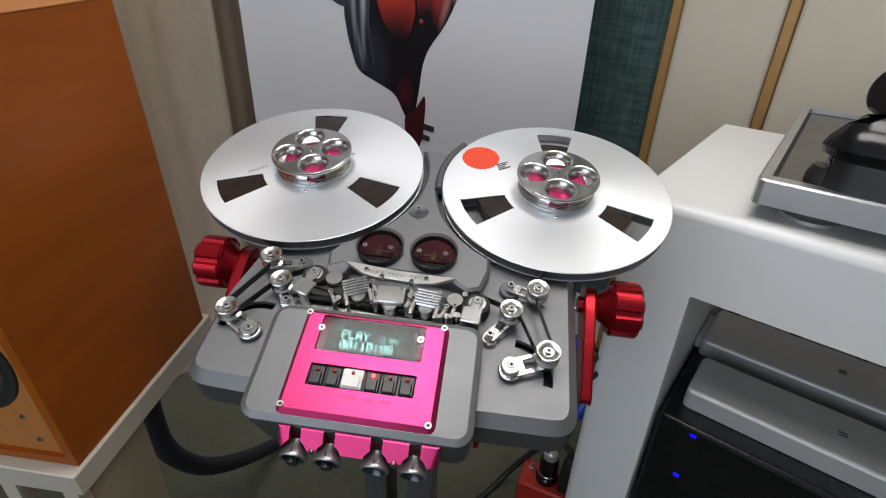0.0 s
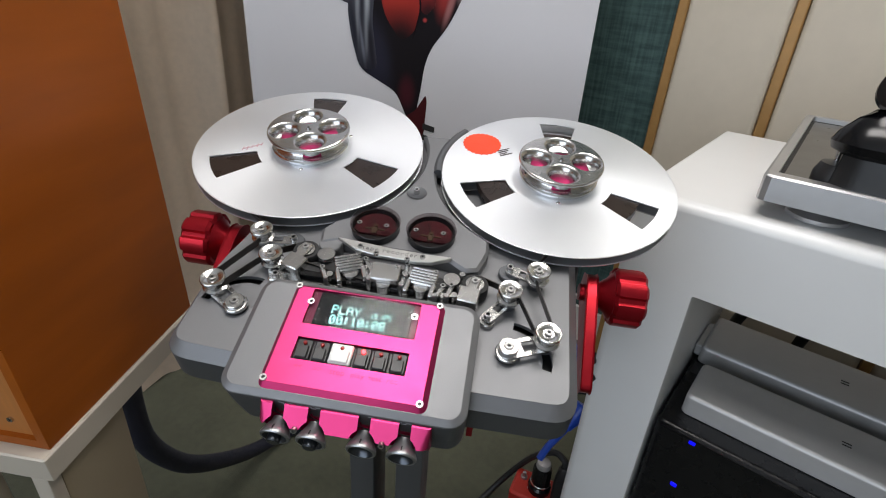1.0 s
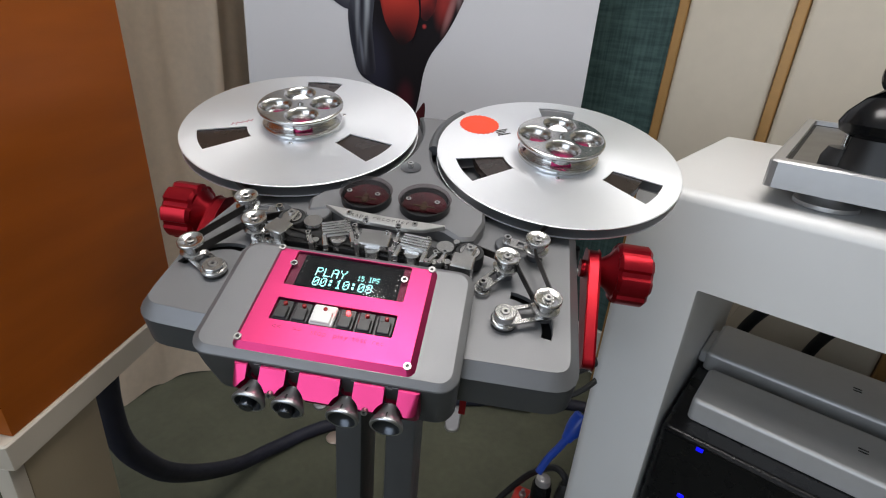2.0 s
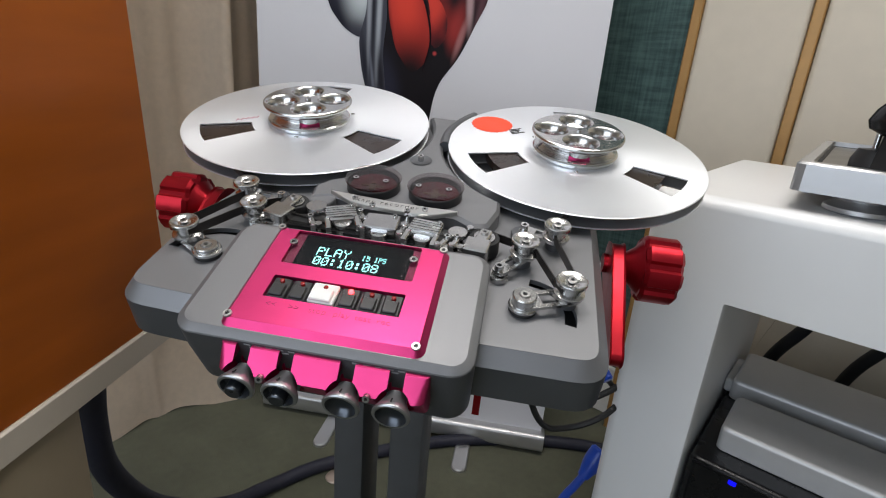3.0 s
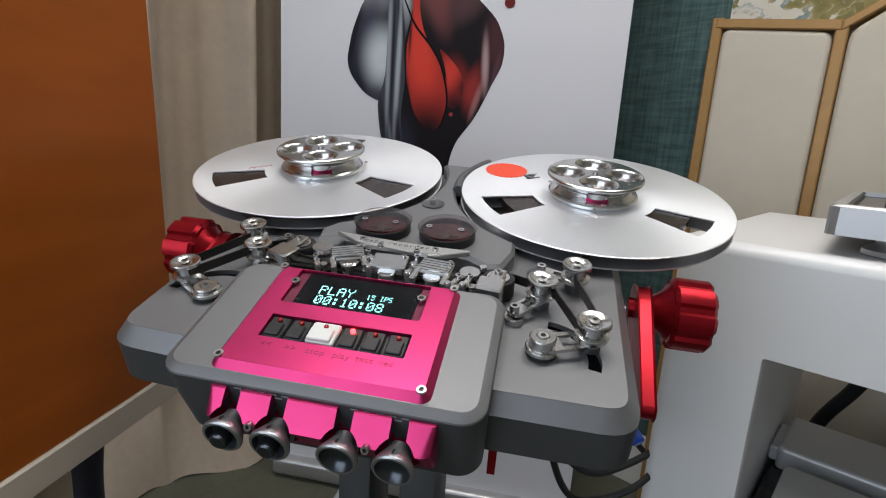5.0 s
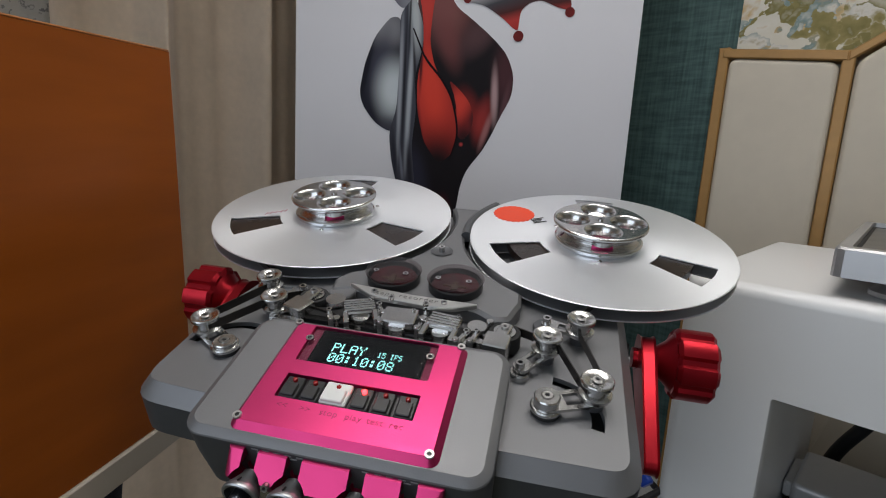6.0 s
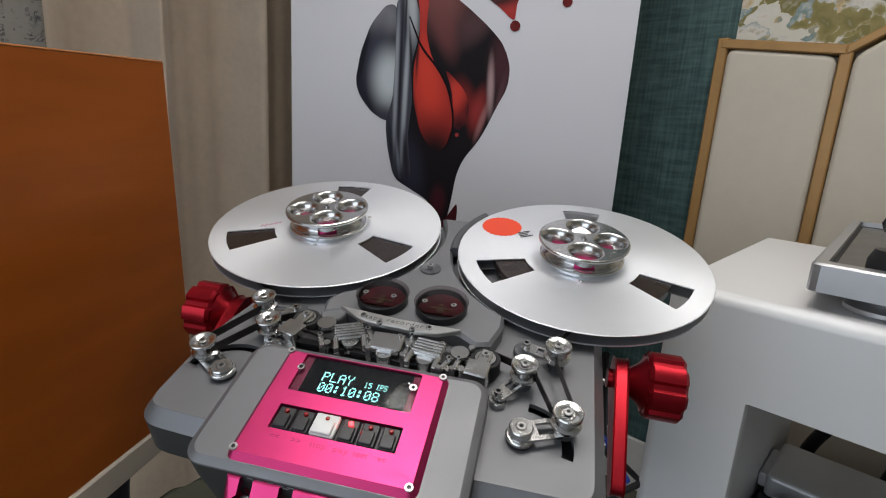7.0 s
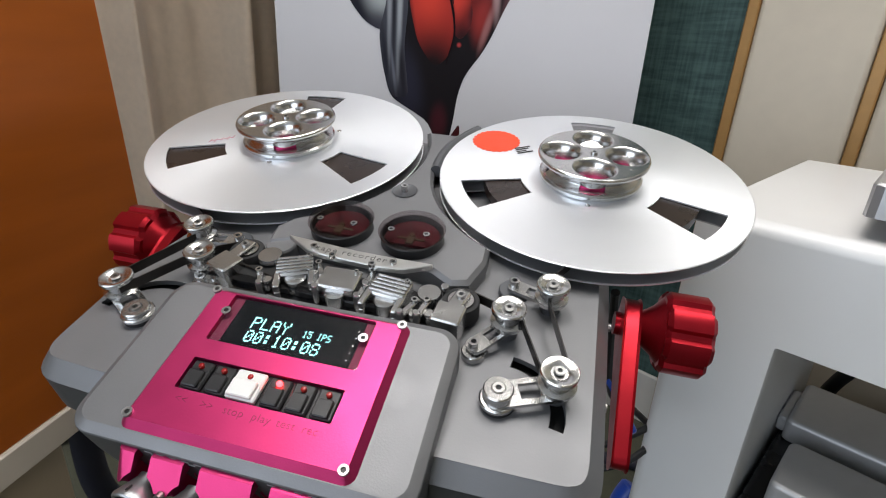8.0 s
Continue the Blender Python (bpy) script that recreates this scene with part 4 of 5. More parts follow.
head(-0.0465, -0.1825, 24, True)
head(-0.0110, -0.188, 2, False)
head(0.0245, -0.187, -6, True)


def lifter(x, y, rz):
    m = pose(x, y, 0, 0, 0, rz)
    lf = part("tape_lifter", xf(box(-0.0022, -0.012, -0.004, 0.0022, 0.009, -0.0005, 0.0008), m), STEEL, rec)
    part("lifter_pin", xf(put(lathe([(0, -0.012), (0.0026, -0.012), (0.0026, 0.002), (0.002, 0.003), (0, 0.003)], 16), 0, -0.010, 0), m), CHROME, lf)
    part("lifter_screw", xf(put(socket_screw(0.0024, 0.002), 0, 0.005, -0.0005), m), STEEL, lf)
    part("lifter_spring", xf(put(lathe([(0, -0.012), (0.0032, -0.012), (0.0032, -0.003), (0, -0.003)], 14), 0.0045, -0.002, 0), m), STEEL, lf)


for a in ((-0.0285, -0.190, 28), (-0.0300, -0.178, 34), (0.0065, -0.190, -2), (0.0070, -0.178, 4), (0.0415, -0.198, -22), (-0.0665, -0.196, 30), (0.0500, -0.196, -10)):
    lifter(*a)


def spindle(x, y, top, r, name, label=""):
    """A turned guide with a waist, flanges and a socket screw on top."""
    h = 0.0148
    low = top - h
    o = part(name, put(lathe([(0, 0), (r * 0.92, 0), (r * 0.95, h * 0.10), (r, h * 0.16), (r, h * 0.26), (r * 0.74, h * 0.36), (r * 0.70, h * 0.62), (r * 0.74, h * 0.74), (r, h * 0.80), (r, h * 0.95), (r * 0.94, h), (r * 0.84, h), (r * 0.52, h * 0.90), (r * 0.44, h * 0.86), (r * 0.36, h * 0.86), (0, h * 0.86)], 36), x, y, low), STEEL, rec, label)
    part("socket_screw", put(socket_screw(r * 0.27, 0.0016), x, y, top - 0.0012), SCREW, o)
    if low - DT > 0.0005:
        part("roller_post", put(lathe([(0, 0), (r * 0.62, 0), (r * 0.62, low - DT + 0.0003), (0, low - DT + 0.0003)], 24), x, y, DT), GREY_SHADED, o)
    return o


ROLL_R = {"top": (0.1284, -0.1605), "mid": (0.1036, -0.1900), "right": (0.1378, -0.2310)}
ROLL_L = {"top": (-0.1434, -0.1540), "mid": (-0.1220, -0.1835), "left": (-0.1610, -0.2215)}
for rl, tops in ((ROLL_R, (0.0052, 0.0060, 0.0050)), (ROLL_L, (0.0022, 0.0020, -0.0005))):
    for (x, y), tp in zip(rl.values(), tops):
        spindle(x, y, tp, 0.0110, "guide_roller", "polished aluminium tape guide roller")


def front_pivot(x, y, top=-0.004):
    low = DT
    h = top - low
    o = part("tension_arm_pivot", put(lathe([(0, 0.003), (0.0100, 0.003), (0.0106, 0.0036), (0.0106, 0.0054), (0.0098, 0.0062), (0.0086, 0.0064), (0.0086, h - 0.0008), (0.0079, h), (0.0042, h), (0.0036, h - 0.001), (0, h - 0.001)], 36), x, y, low), STEEL, rec, "turned steel pivot of the tension arm")
    part("pivot_gasket", put(lathe([(0, 0), (0.0098, 0), (0.0098, 0.0032), (0, 0.0032)], 32), x, y, low), RUBBER, o)
    part("socket_screw", put(socket_screw(0.0034, 0.002), x, y, top - 0.0012), SCREW, o)


PIV_R, PIV_L = (0.1068, -0.2440), (-0.1345, -0.2375)
front_pivot(*PIV_R)
front_pivot(*PIV_L, -0.0085)


def link(a, b, wa, wb, z0, z1, name, window=True):
    """A flat arm from a to b with an opening in it."""
    a, b = Vector(a), Vector(b)
    d = (b - a).normalized()
    n = Vector((-d.y, d.x))
    L = (b - a).length
    outer = [tuple(a - n * wa - d * wa * 0.6), tuple(b - n * wb + d * wb * 0.6), tuple(b + n * wb + d * wb * 0.6), tuple(a + n * wa - d * wa * 0.6)]
    hole = [tuple(a + d * L * 0.36 - n * wa * 0.58), tuple(a + d * L * 0.70 - n * wb * 0.58), tuple(a + d * L * 0.70 + n * wb * 0.58), tuple(a + d * L * 0.36 + n * wa * 0.58)]
    return part(name, holed(round_poly(outer, min(wa, wb) * 0.8, 4), [hole] if window else [], z0, z1), STEEL, rec)


link(PIV_R, ROLL_R["right"], 0.0088, 0.0088, -0.0118, -0.0095, "tension_arm")
link(PIV_L, ROLL_L["left"], 0.0088, 0.0088, -0.0168, -0.0144, "tension_arm")
for p, rl, big in (((0.1025, -0.1520), ROLL_R["top"], True), ((0.0865, -0.2135), ROLL_R["mid"], False), ((-0.1140, -0.1500), ROLL_L["top"], True), ((-0.1125, -0.2000), ROLL_L["mid"], False)):
    arm_z = -0.0090 if p[0] > 0 else -0.0122
    link(p, rl, 0.0058, 0.0058, arm_z - 0.0026, arm_z, "guide_arm")
    if big:
        part("arm_cushion", put(lathe([(0, 0), (0.0105, 0), (0.0105, 0.0045), (0.0098, 0.0052), (0, 0.0052)], 28), p[0], p[1], DT), GREY_SHADED, rec)
    else:
        part("arm_boss", put(lathe([(0, 0), (0.0075, 0), (0.0075, 0.0045), (0.0068, 0.0052), (0, 0.0052)], 24), p[0], p[1], DT), STEEL, rec)
    part("socket_screw", put(socket_screw(0.0034, 0.0045), p[0], p[1], arm_z), CHROME, rec)


def pinch(x, y, bx, by, rz):
    """Rubber pinch wheel with a square arm block in front of it."""
    pw = part("pinch_wheel", put(lathe([(0, 0), (0.0122, 0), (0.0125, 0.001), (0.0125, 0.0125), (0.0120, 0.0135), (0.0095, 0.0135), (0.0090, 0.0125), (0, 0.0125)], 32), x, y, DT + 0.002), RUBBER, rec, "black rubber pinch wheel")
    part("wheel_hub", put(lathe([(0, 0), (0.0085, 0), (0.0085, 0.0018), (0, 0.002)], 28), x, y, -0.0035), STEEL, pw)
    d = Vector((bx - x, by - y))
    ang = math.degrees(math.atan2(d.y, d.x)) + 90
    L = d.length
    arm = part("pinch_arm", xf(box(-0.0048, -L, 0.0, 0.0048, 0.006, 0.0028, 0.0008), pose(x, y, -0.001, 0, 0, ang)), STEEL, rec)
    part("pinch_block", put(box(-0.0095, -0.009, -0.017, 0.0095, 0.009, 0.0, 0.001), bx, by, 0.0022, 0, 0, rz), STEEL, rec, "polished pinch arm block")
    part("socket_screw", put(socket_screw(0.0030, 0.0016), x, y, 0.0016), SCREW, arm)


pinch(-0.0925, -0.1700, -0.0965, -0.1900, -18)
pinch(0.0715, -0.1830, 0.0672, -0.2000, -6)
for x, y, r, tp in ((-0.0715, -0.1730, 0.0092, -0.001), (0.0500, -0.1825, 0.0085, -0.001), (0.0590, -0.176, 0.003, 0.001)):
    g = part("tape_guide", put(lathe([(0, 0), (r, 0), (r, 0.003), (r * 0.6, 0.005), (r * 0.6, tp - DT - 0.004), (r, tp - DT - 0.003), (r * 0.9, tp - DT), (0, tp - DT)], 28), x, y, DT), STEEL, rec)
part("capstan", put(lathe([(0, 0), (0.0115, 0), (0.0115, 0.012), (0.0105, 0.0135), (0, 0.0135)], 32), -0.0735, -0.155, DT), GREY_PAINT, rec)

# magnetic tape on its way round the rollers
tape = thing("magnetic_tape", DECK, "thin dark brown magnetic tape threaded round the rollers", "tape")
T0, T1 = -0.0112, -0.0038


def run(p, q, rp, rq, sp, sq):
    lift = 0.0035 if p[0] > 0.09 or q[0] > 0.11 else 0.0
    p, q = Vector(p), Vector(q)
    d = (q - p).normalized()
    n = Vector((-d.y, d.x))
    return strip(tuple(p + n * rp * sp), tuple(q + n * rq * sq), T0 + lift, T1 + lift)


RW = 0.0080
for p, q, rp, rq, sp, sq in (
        (ROLL_L["top"], ROLL_L["left"], RW, RW, 0.5, -1), (ROLL_L["left"], ROLL_L["mid"], RW, RW, -1, 1), (ROLL_L["mid"], (-0.0925, -0.17), RW, 0.013, 1, 1),
        (ROLL_R["mid"], ROLL_R["right"], RW, RW, 1, -1), (ROLL_R["right"], ROLL_R["top"], RW, RW, -1, 0.5), ((0.0715, -0.183), ROLL_R["mid"], 0.013, RW, 1, 1),
        ((-0.0925, -0.17), (-0.0485, -0.194), 0.013, 0.0, -1, 1), ((-0.0485, -0.194), (-0.011, -0.197), 0, 0, 1, 1), ((-0.011, -0.197), (0.0245, -0.196), 0, 0, 1, 1), ((0.0245, -0.196), (0.0715, -0.183), 0, 0.013, 1, -1),
        (ROLL_L["top"], (-0.20, -0.099), RW, 0.0, -1, 1), (ROLL_R["top"], (0.175, -0.062), RW, 0.0, 1, 1)):
    part("tape_run", run(p, q, rp, rq, sp, sq), TAPE_STRIP, tape)

# ---- control block, tilted a little more than the deck ----
PANEL = pose(-0.016, -0.267, 0.003, 7.04, 0, 0)
BLK = rrect(-0.0915, -0.0500, 0.0918, 0.0475, 0.010, 6)
part("control_block", xf(rings([(inset(BLK, -0.0050), -0.0088), (inset(BLK, -0.0045), -0.0078), (inset(BLK, -0.0003), -0.0050), (inset(BLK, 0.0006), -0.0046)]), PANEL), GREY_PAINT, rec, "light grey lid of the control block", sharp=18)
LOW = inset(BLK, -0.0050)


def drawn_in(pts, left, right, front):
    """Moves the flanks and the front of an outline inwards."""
    return [(u + (left if u < 0 else -right), v + (front if v < -0.03 else 0)) for u, v in pts]


part("control_housing", xf(rings([(drawn_in(LOW, 0.018, 0.009, 0.006), -0.0650), (drawn_in(LOW, 0.0042, 0.0010, 0.0008), -0.0565), (drawn_in(LOW, 0.0008, 0.0003, 0.0), -0.0280), (LOW, -0.0089)]), PANEL), GREY_SHADED, rec, "grey control housing, colour darkened for shade")
PP = rrect(-0.0648, -0.0488, 0.0662, 0.0472, 0.006, 4)
WIN = rrect(-0.0475, 0.0083, 0.0462, 0.0425, 0.0015, 2)
KEYWELL = rrect(-0.0460, -0.0236, 0.0450, -0.0040, 0.0008, 2)
pan = part("control_panel", xf(join(holed(inset(PP, 0.0042), [WIN, KEYWELL], -0.0035, 0.0), rings([(PP, -0.0046), (inset(PP, 0.0042), -0.0001)], False)), PANEL), PINK, rec, "magenta anodised control panel with bevelled edges", sharp=20)
part("panel_floor", xf(box(-0.052, -0.026, -0.0047, 0.050, 0.046, -0.0034), PANEL), BLACK, pan)
for x, y in ((-0.0602, -0.0425), (0.0605, -0.0436), (0.0615, 0.0432), (-0.0610, 0.0432)):
    part("socket_screw", xf(put(socket_screw(0.0028, 0.0014), x, y, 0.0), PANEL), SCREW, pan)
disp = part("display", xf(box(-0.0405, 0.0095, -0.0034, 0.0400, 0.0418, -0.0022), PANEL), SCREEN, rec, "black display with lit cyan characters")
pane("display_cover", xf(prism(inset(WIN, 0.0005), -0.0015, -0.0006), PANEL), GLASS, disp, PANEL.to_3x3() @ Vector((0, 0, 1)))
part("display_side", xf(box(-0.0472, 0.0088, -0.0034, -0.0407, 0.0420, -0.0026), PANEL), INK_PINK, disp)
part("display_side", xf(box(0.0402, 0.0088, -0.0034, 0.0458, 0.0420, -0.0026), PANEL), INK_PINK, disp)
GLYPHS = {
    "P": (30, 17, 17, 30, 16, 16, 16), "L": (16, 16, 16, 16, 16, 16, 31), "A": (14, 17, 17, 31, 17, 17, 17), "Y": (17, 17, 10, 4, 4, 4, 4),
    "0": (14, 17, 19, 21, 25, 17, 14), "1": (4, 12, 4, 4, 4, 4, 14), "8": (14, 17, 17, 14, 17, 17, 14), "5": (31, 16, 30, 1, 1, 17, 14),
    "I": (14, 4, 4, 4, 4, 4, 14), "S": (15, 16, 16, 14, 1, 1, 30), ":": (0, 12, 12, 0, 12, 12, 0), " ": (0,) * 7}


def dot_matrix(body, x, y, ux, uy):
    """Characters of five by seven lit dots; each row of a glyph is a number of five bits."""
    bm = bmesh.new()
    for k, ch in enumerate(body):
        for row, bits in enumerate(GLYPHS[ch]):
            for col in range(5):
                if bits >> (4 - col) & 1:
                    u, v = x + (6 * k + col) * ux, y + (6 - row) * uy
                    bm.faces.new([bm.verts.new((u + a * ux * 0.84, v + b * uy * 0.84, 0)) for a, b in ((0, 0), (1, 0), (1, 1), (0, 1))])
    return xf(bm, PANEL @ pose(0, 0, -0.0021))


part("characters", dot_matrix("PLAY", -0.0275, 0.0225, 0.00106, 0.00122), OLED, disp)
part("characters", dot_matrix("15 IPS", 0.0060, 0.0232, 0.00050, 0.00072), OLED, disp)
part("characters", dot_matrix("00:10:08", -0.0272, 0.0128, 0.00100, 0.00122), OLED, disp)
for k in range(5):
    part("contact", xf(box(-0.0385, 0.0140 + 0.005 * k, -0.0022, -0.0378, 0.0147 + 0.005 * k, -0.0019), PANEL), STEEL, disp)
    part("contact", xf(box(0.0372, 0.0140 + 0.005 * k, -0.0022, 0.0379, 0.0147 + 0.005 * k, -0.0019), PANEL), STEEL, disp)
for x in (-0.0462, 0.0425):
    part("socket_screw", xf(put(socket_screw(0.0029, 0.0016), x, 0.0292, -0.0004), PANEL), CHROME, disp)
for k, x in enumerate((-0.0385, -0.0243, -0.0081, 0.0091, 0.0234, 0.0380)):
    wide = 0.0088 if k == 2 else 0.0062
    key = part("push_button", xf(join(box(x - wide, -0.0222, -0.0034, x + wide, -0.0052, 0.0004 if k == 2 else -0.0008, 0.0008), box(x - wide + 0.001, -0.0215, -0.002, x + wide - 0.002, -0.0115, 0.0026 if k == 2 else 0.0012, 0.0006)), PANEL), BUTTON_W if k == 2 else BUTTON, rec, "white push button" if k == 2 else "black push button with a small red lamp")
    part("button_lamp", xf(put(lathe([(0.0016, -0.001), (0.0016, 0.0006), (0.0011, 0.0012), (0, 0.0014)], 16), x, -0.0088, 0.0002), PANEL), LED_ON if k == 3 else LED_OFF, key, "lit red lamp" if k == 3 else "")
for tx, x in (("<<", -0.0415), (">>", -0.0262), ("stop", -0.0125), ("play", 0.0040), ("test", 0.0180), ("rec", 0.0322)):
    part("legend", xf(writing(tx, 0.0062, x, -0.0312, 0.0001, Matrix(), 0, 1.1), PANEL), INK_PINK, pan)

# lower front: a magenta bar with a sloping top, cut out round the knobs
KNOBS = (-0.0612, -0.0332, 0.0055, 0.0363)


def carve(bm, cutters):
    """Takes the cutters' volumes out of a mesh."""
    def loose(b):
        me = bpy.data.meshes.new("tmp")
        bmesh.ops.recalc_face_normals(b, faces=b.faces)
        b.to_mesh(me)
        b.free()
        return new("tmp", me)
    base, tools = loose(bm), [loose(b) for b in cutters]
    for tool in tools:
        md = base.modifiers.new("cut", "BOOLEAN")
        md.object, md.operation, md.solver = tool, "DIFFERENCE", "EXACT"
    me = bpy.data.meshes.new_from_object(base.evaluated_get(bpy.context.evaluated_depsgraph_get()))
    out = bmesh.new()
    out.from_mesh(me)
    for ob in (base, *tools):
        old = ob.data
        bpy.data.objects.remove(ob)
        bpy.data.meshes.remove(old)
    bpy.data.meshes.remove(me)
    return out


def front_bar(x0, x1):
    """Rounded bar seen from above, its front sloping over the upper part."""
    lv = []
    for y, w in ((-0.3255, -0.0430), (-0.3340, -0.0262), (-0.3225, -0.0142)):
        lv.append((round_poly([(x0, -0.316), (x0, y), (x1, y), (x1, -0.316)], (0.0, 0.0085, 0.0085, 0.0), 8), w))
    return rings(lv)


cutters = []
for x in KNOBS:
    cutters.append(put(lathe([(0, -0.002), (0.0122, -0.006), (0.0128, 0.030), (0, 0.030)], 32), x, -0.3225, -0.0322, 94, 0, 0))
    cutters.append(box(x - 0.0048, -0.345, -0.036, x + 0.0048, -0.3180, -0.008))
part("front_bar", carve(front_bar(-0.0760, 0.0560), cutters), PINK, rec, "magenta anodised bar with cut-outs round the knobs", sharp=25)
for x in (-0.0465, 0.0205):
    part("socket_screw", put(socket_screw(0.0023, 0.003), x, -0.3334, -0.0264, 70, 0, 0), SCREW, rec)
for k, x in enumerate(KNOBS):
    inner = [(0.0096, 0.0150), (0.0078, 0.0116), (0.0060, 0.0108), (0.0055, 0.0108), (0.0053, 0.0180), (0.0045, 0.0188), (0, 0.0188)] if k < 2 else [(0.0096, 0.0150), (0.0074, 0.0112), (0.0045, 0.0096), (0, 0.0092)]
    kn = part("rotary_knob", put(lathe([(0, 0), (0.0062, 0), (0.0064, 0.002), (0.0082, 0.006), (0.0106, 0.0105), (0.0117, 0.0128), (0.0117, 0.0142), (0.0110, 0.0150), (0.0096, 0.0150)], 40), x, -0.3248, -0.0320, 94, 0, 0), KNOB_GREY, rec, "flared grey aluminium knob")
    part("knob_cup", put(lathe(inner, 40), x, -0.3248, -0.0320, 94, 0, 0), KNOB_DARK_REFLECTION, kn, "knob cup with a nub, dark reflection put into the colour" if k < 2 else "knob cup, dark reflection put into the colour")
    part("pointer_mark", put(box(-0.0004, -0.0003, 0, 0.0004, 0.0003, 0.004), x, -0.3343, -0.0222, 62, 0, 0), INK, kn)
for x0 in (-0.062, 0.0075):
    for row, n in ((0, 5), (1, 4)):
        for k in range(n):
            part("small_print", xf(box(x0 + 0.016 + 0.0072 * k + 0.003 * row, -0.0553, -0.0114 - 0.0024 * row, x0 + 0.0202 + 0.0072 * k + 0.003 * row, -0.0548, -0.0104 - 0.0024 * row), PANEL), PRINT_GREY, rec)


# ---- side clamps with lobed knobs ----
def lobed(r, n=8, notch=0.10, k=10):
    out = []
    for i in range(n * k):
        a = 2 * math.pi * i / (n * k)
        s = (i % k) / k
        out.append(((r * (1 - notch * (1 if s < 0.22 else 0))) * math.cos(a), (r * (1 - notch * (1 if s < 0.22 else 0))) * math.sin(a)))
    return out


def clamp(side):
    turn = pose(side * 0.176, -0.135, -0.0435, 0, 90 * side, 0)
    o = part("clamp_knob", xf(join(lathe([(0, 0), (0.0085, 0), (0.0085, 0.010), (0.0105, 0.016), (0.0175, 0.026), (0.0255, 0.033), (0, 0.034)], 40), put(prism(lobed(0.0292), 0, 0.031, 0.003, 0.003), 0, 0, 0.031)), turn), RED_ANO, rec, "red anodised lobed clamp knob", 40)
    side_pts = [(-0.118, -0.056), (-0.238, -0.067), (-0.243, -0.054), (-0.150, -0.026), (-0.132, -0.024), (-0.117, -0.033)]
    lever = put(prism(round_poly(side_pts, 0.006, 4), 0.1770, 0.1880, 0.0015, 0.0015), 0, 0, 0, 90, 0, 90)
    for q in lever.verts:
        s_ = (q.co.y + 0.13) / -0.12
        q.co.x = side * (0.1800 - 0.0045 * s_ + (q.co.x - 0.177) * (1.08 - 0.15 * s_))
    part("clamp_lever", lever, RED_ANO, rec, "red anodised clamp lever")
    for v, w in ((-0.145, -0.040), (-0.205, -0.052)):
        part("socket_screw", put(socket_screw(0.003, 0.002), side * 0.171, v, w, 0, 90 * side, 0), SCREW, rec)


clamp(1)
clamp(-1)
part("red_underside_block", box(0.0820, -0.285, -0.089, 0.0872, -0.266, -0.060), RED_ANO, rec)

# ---- the two reels ----
SPIN = {"left": 96.0, "right": 90.0}


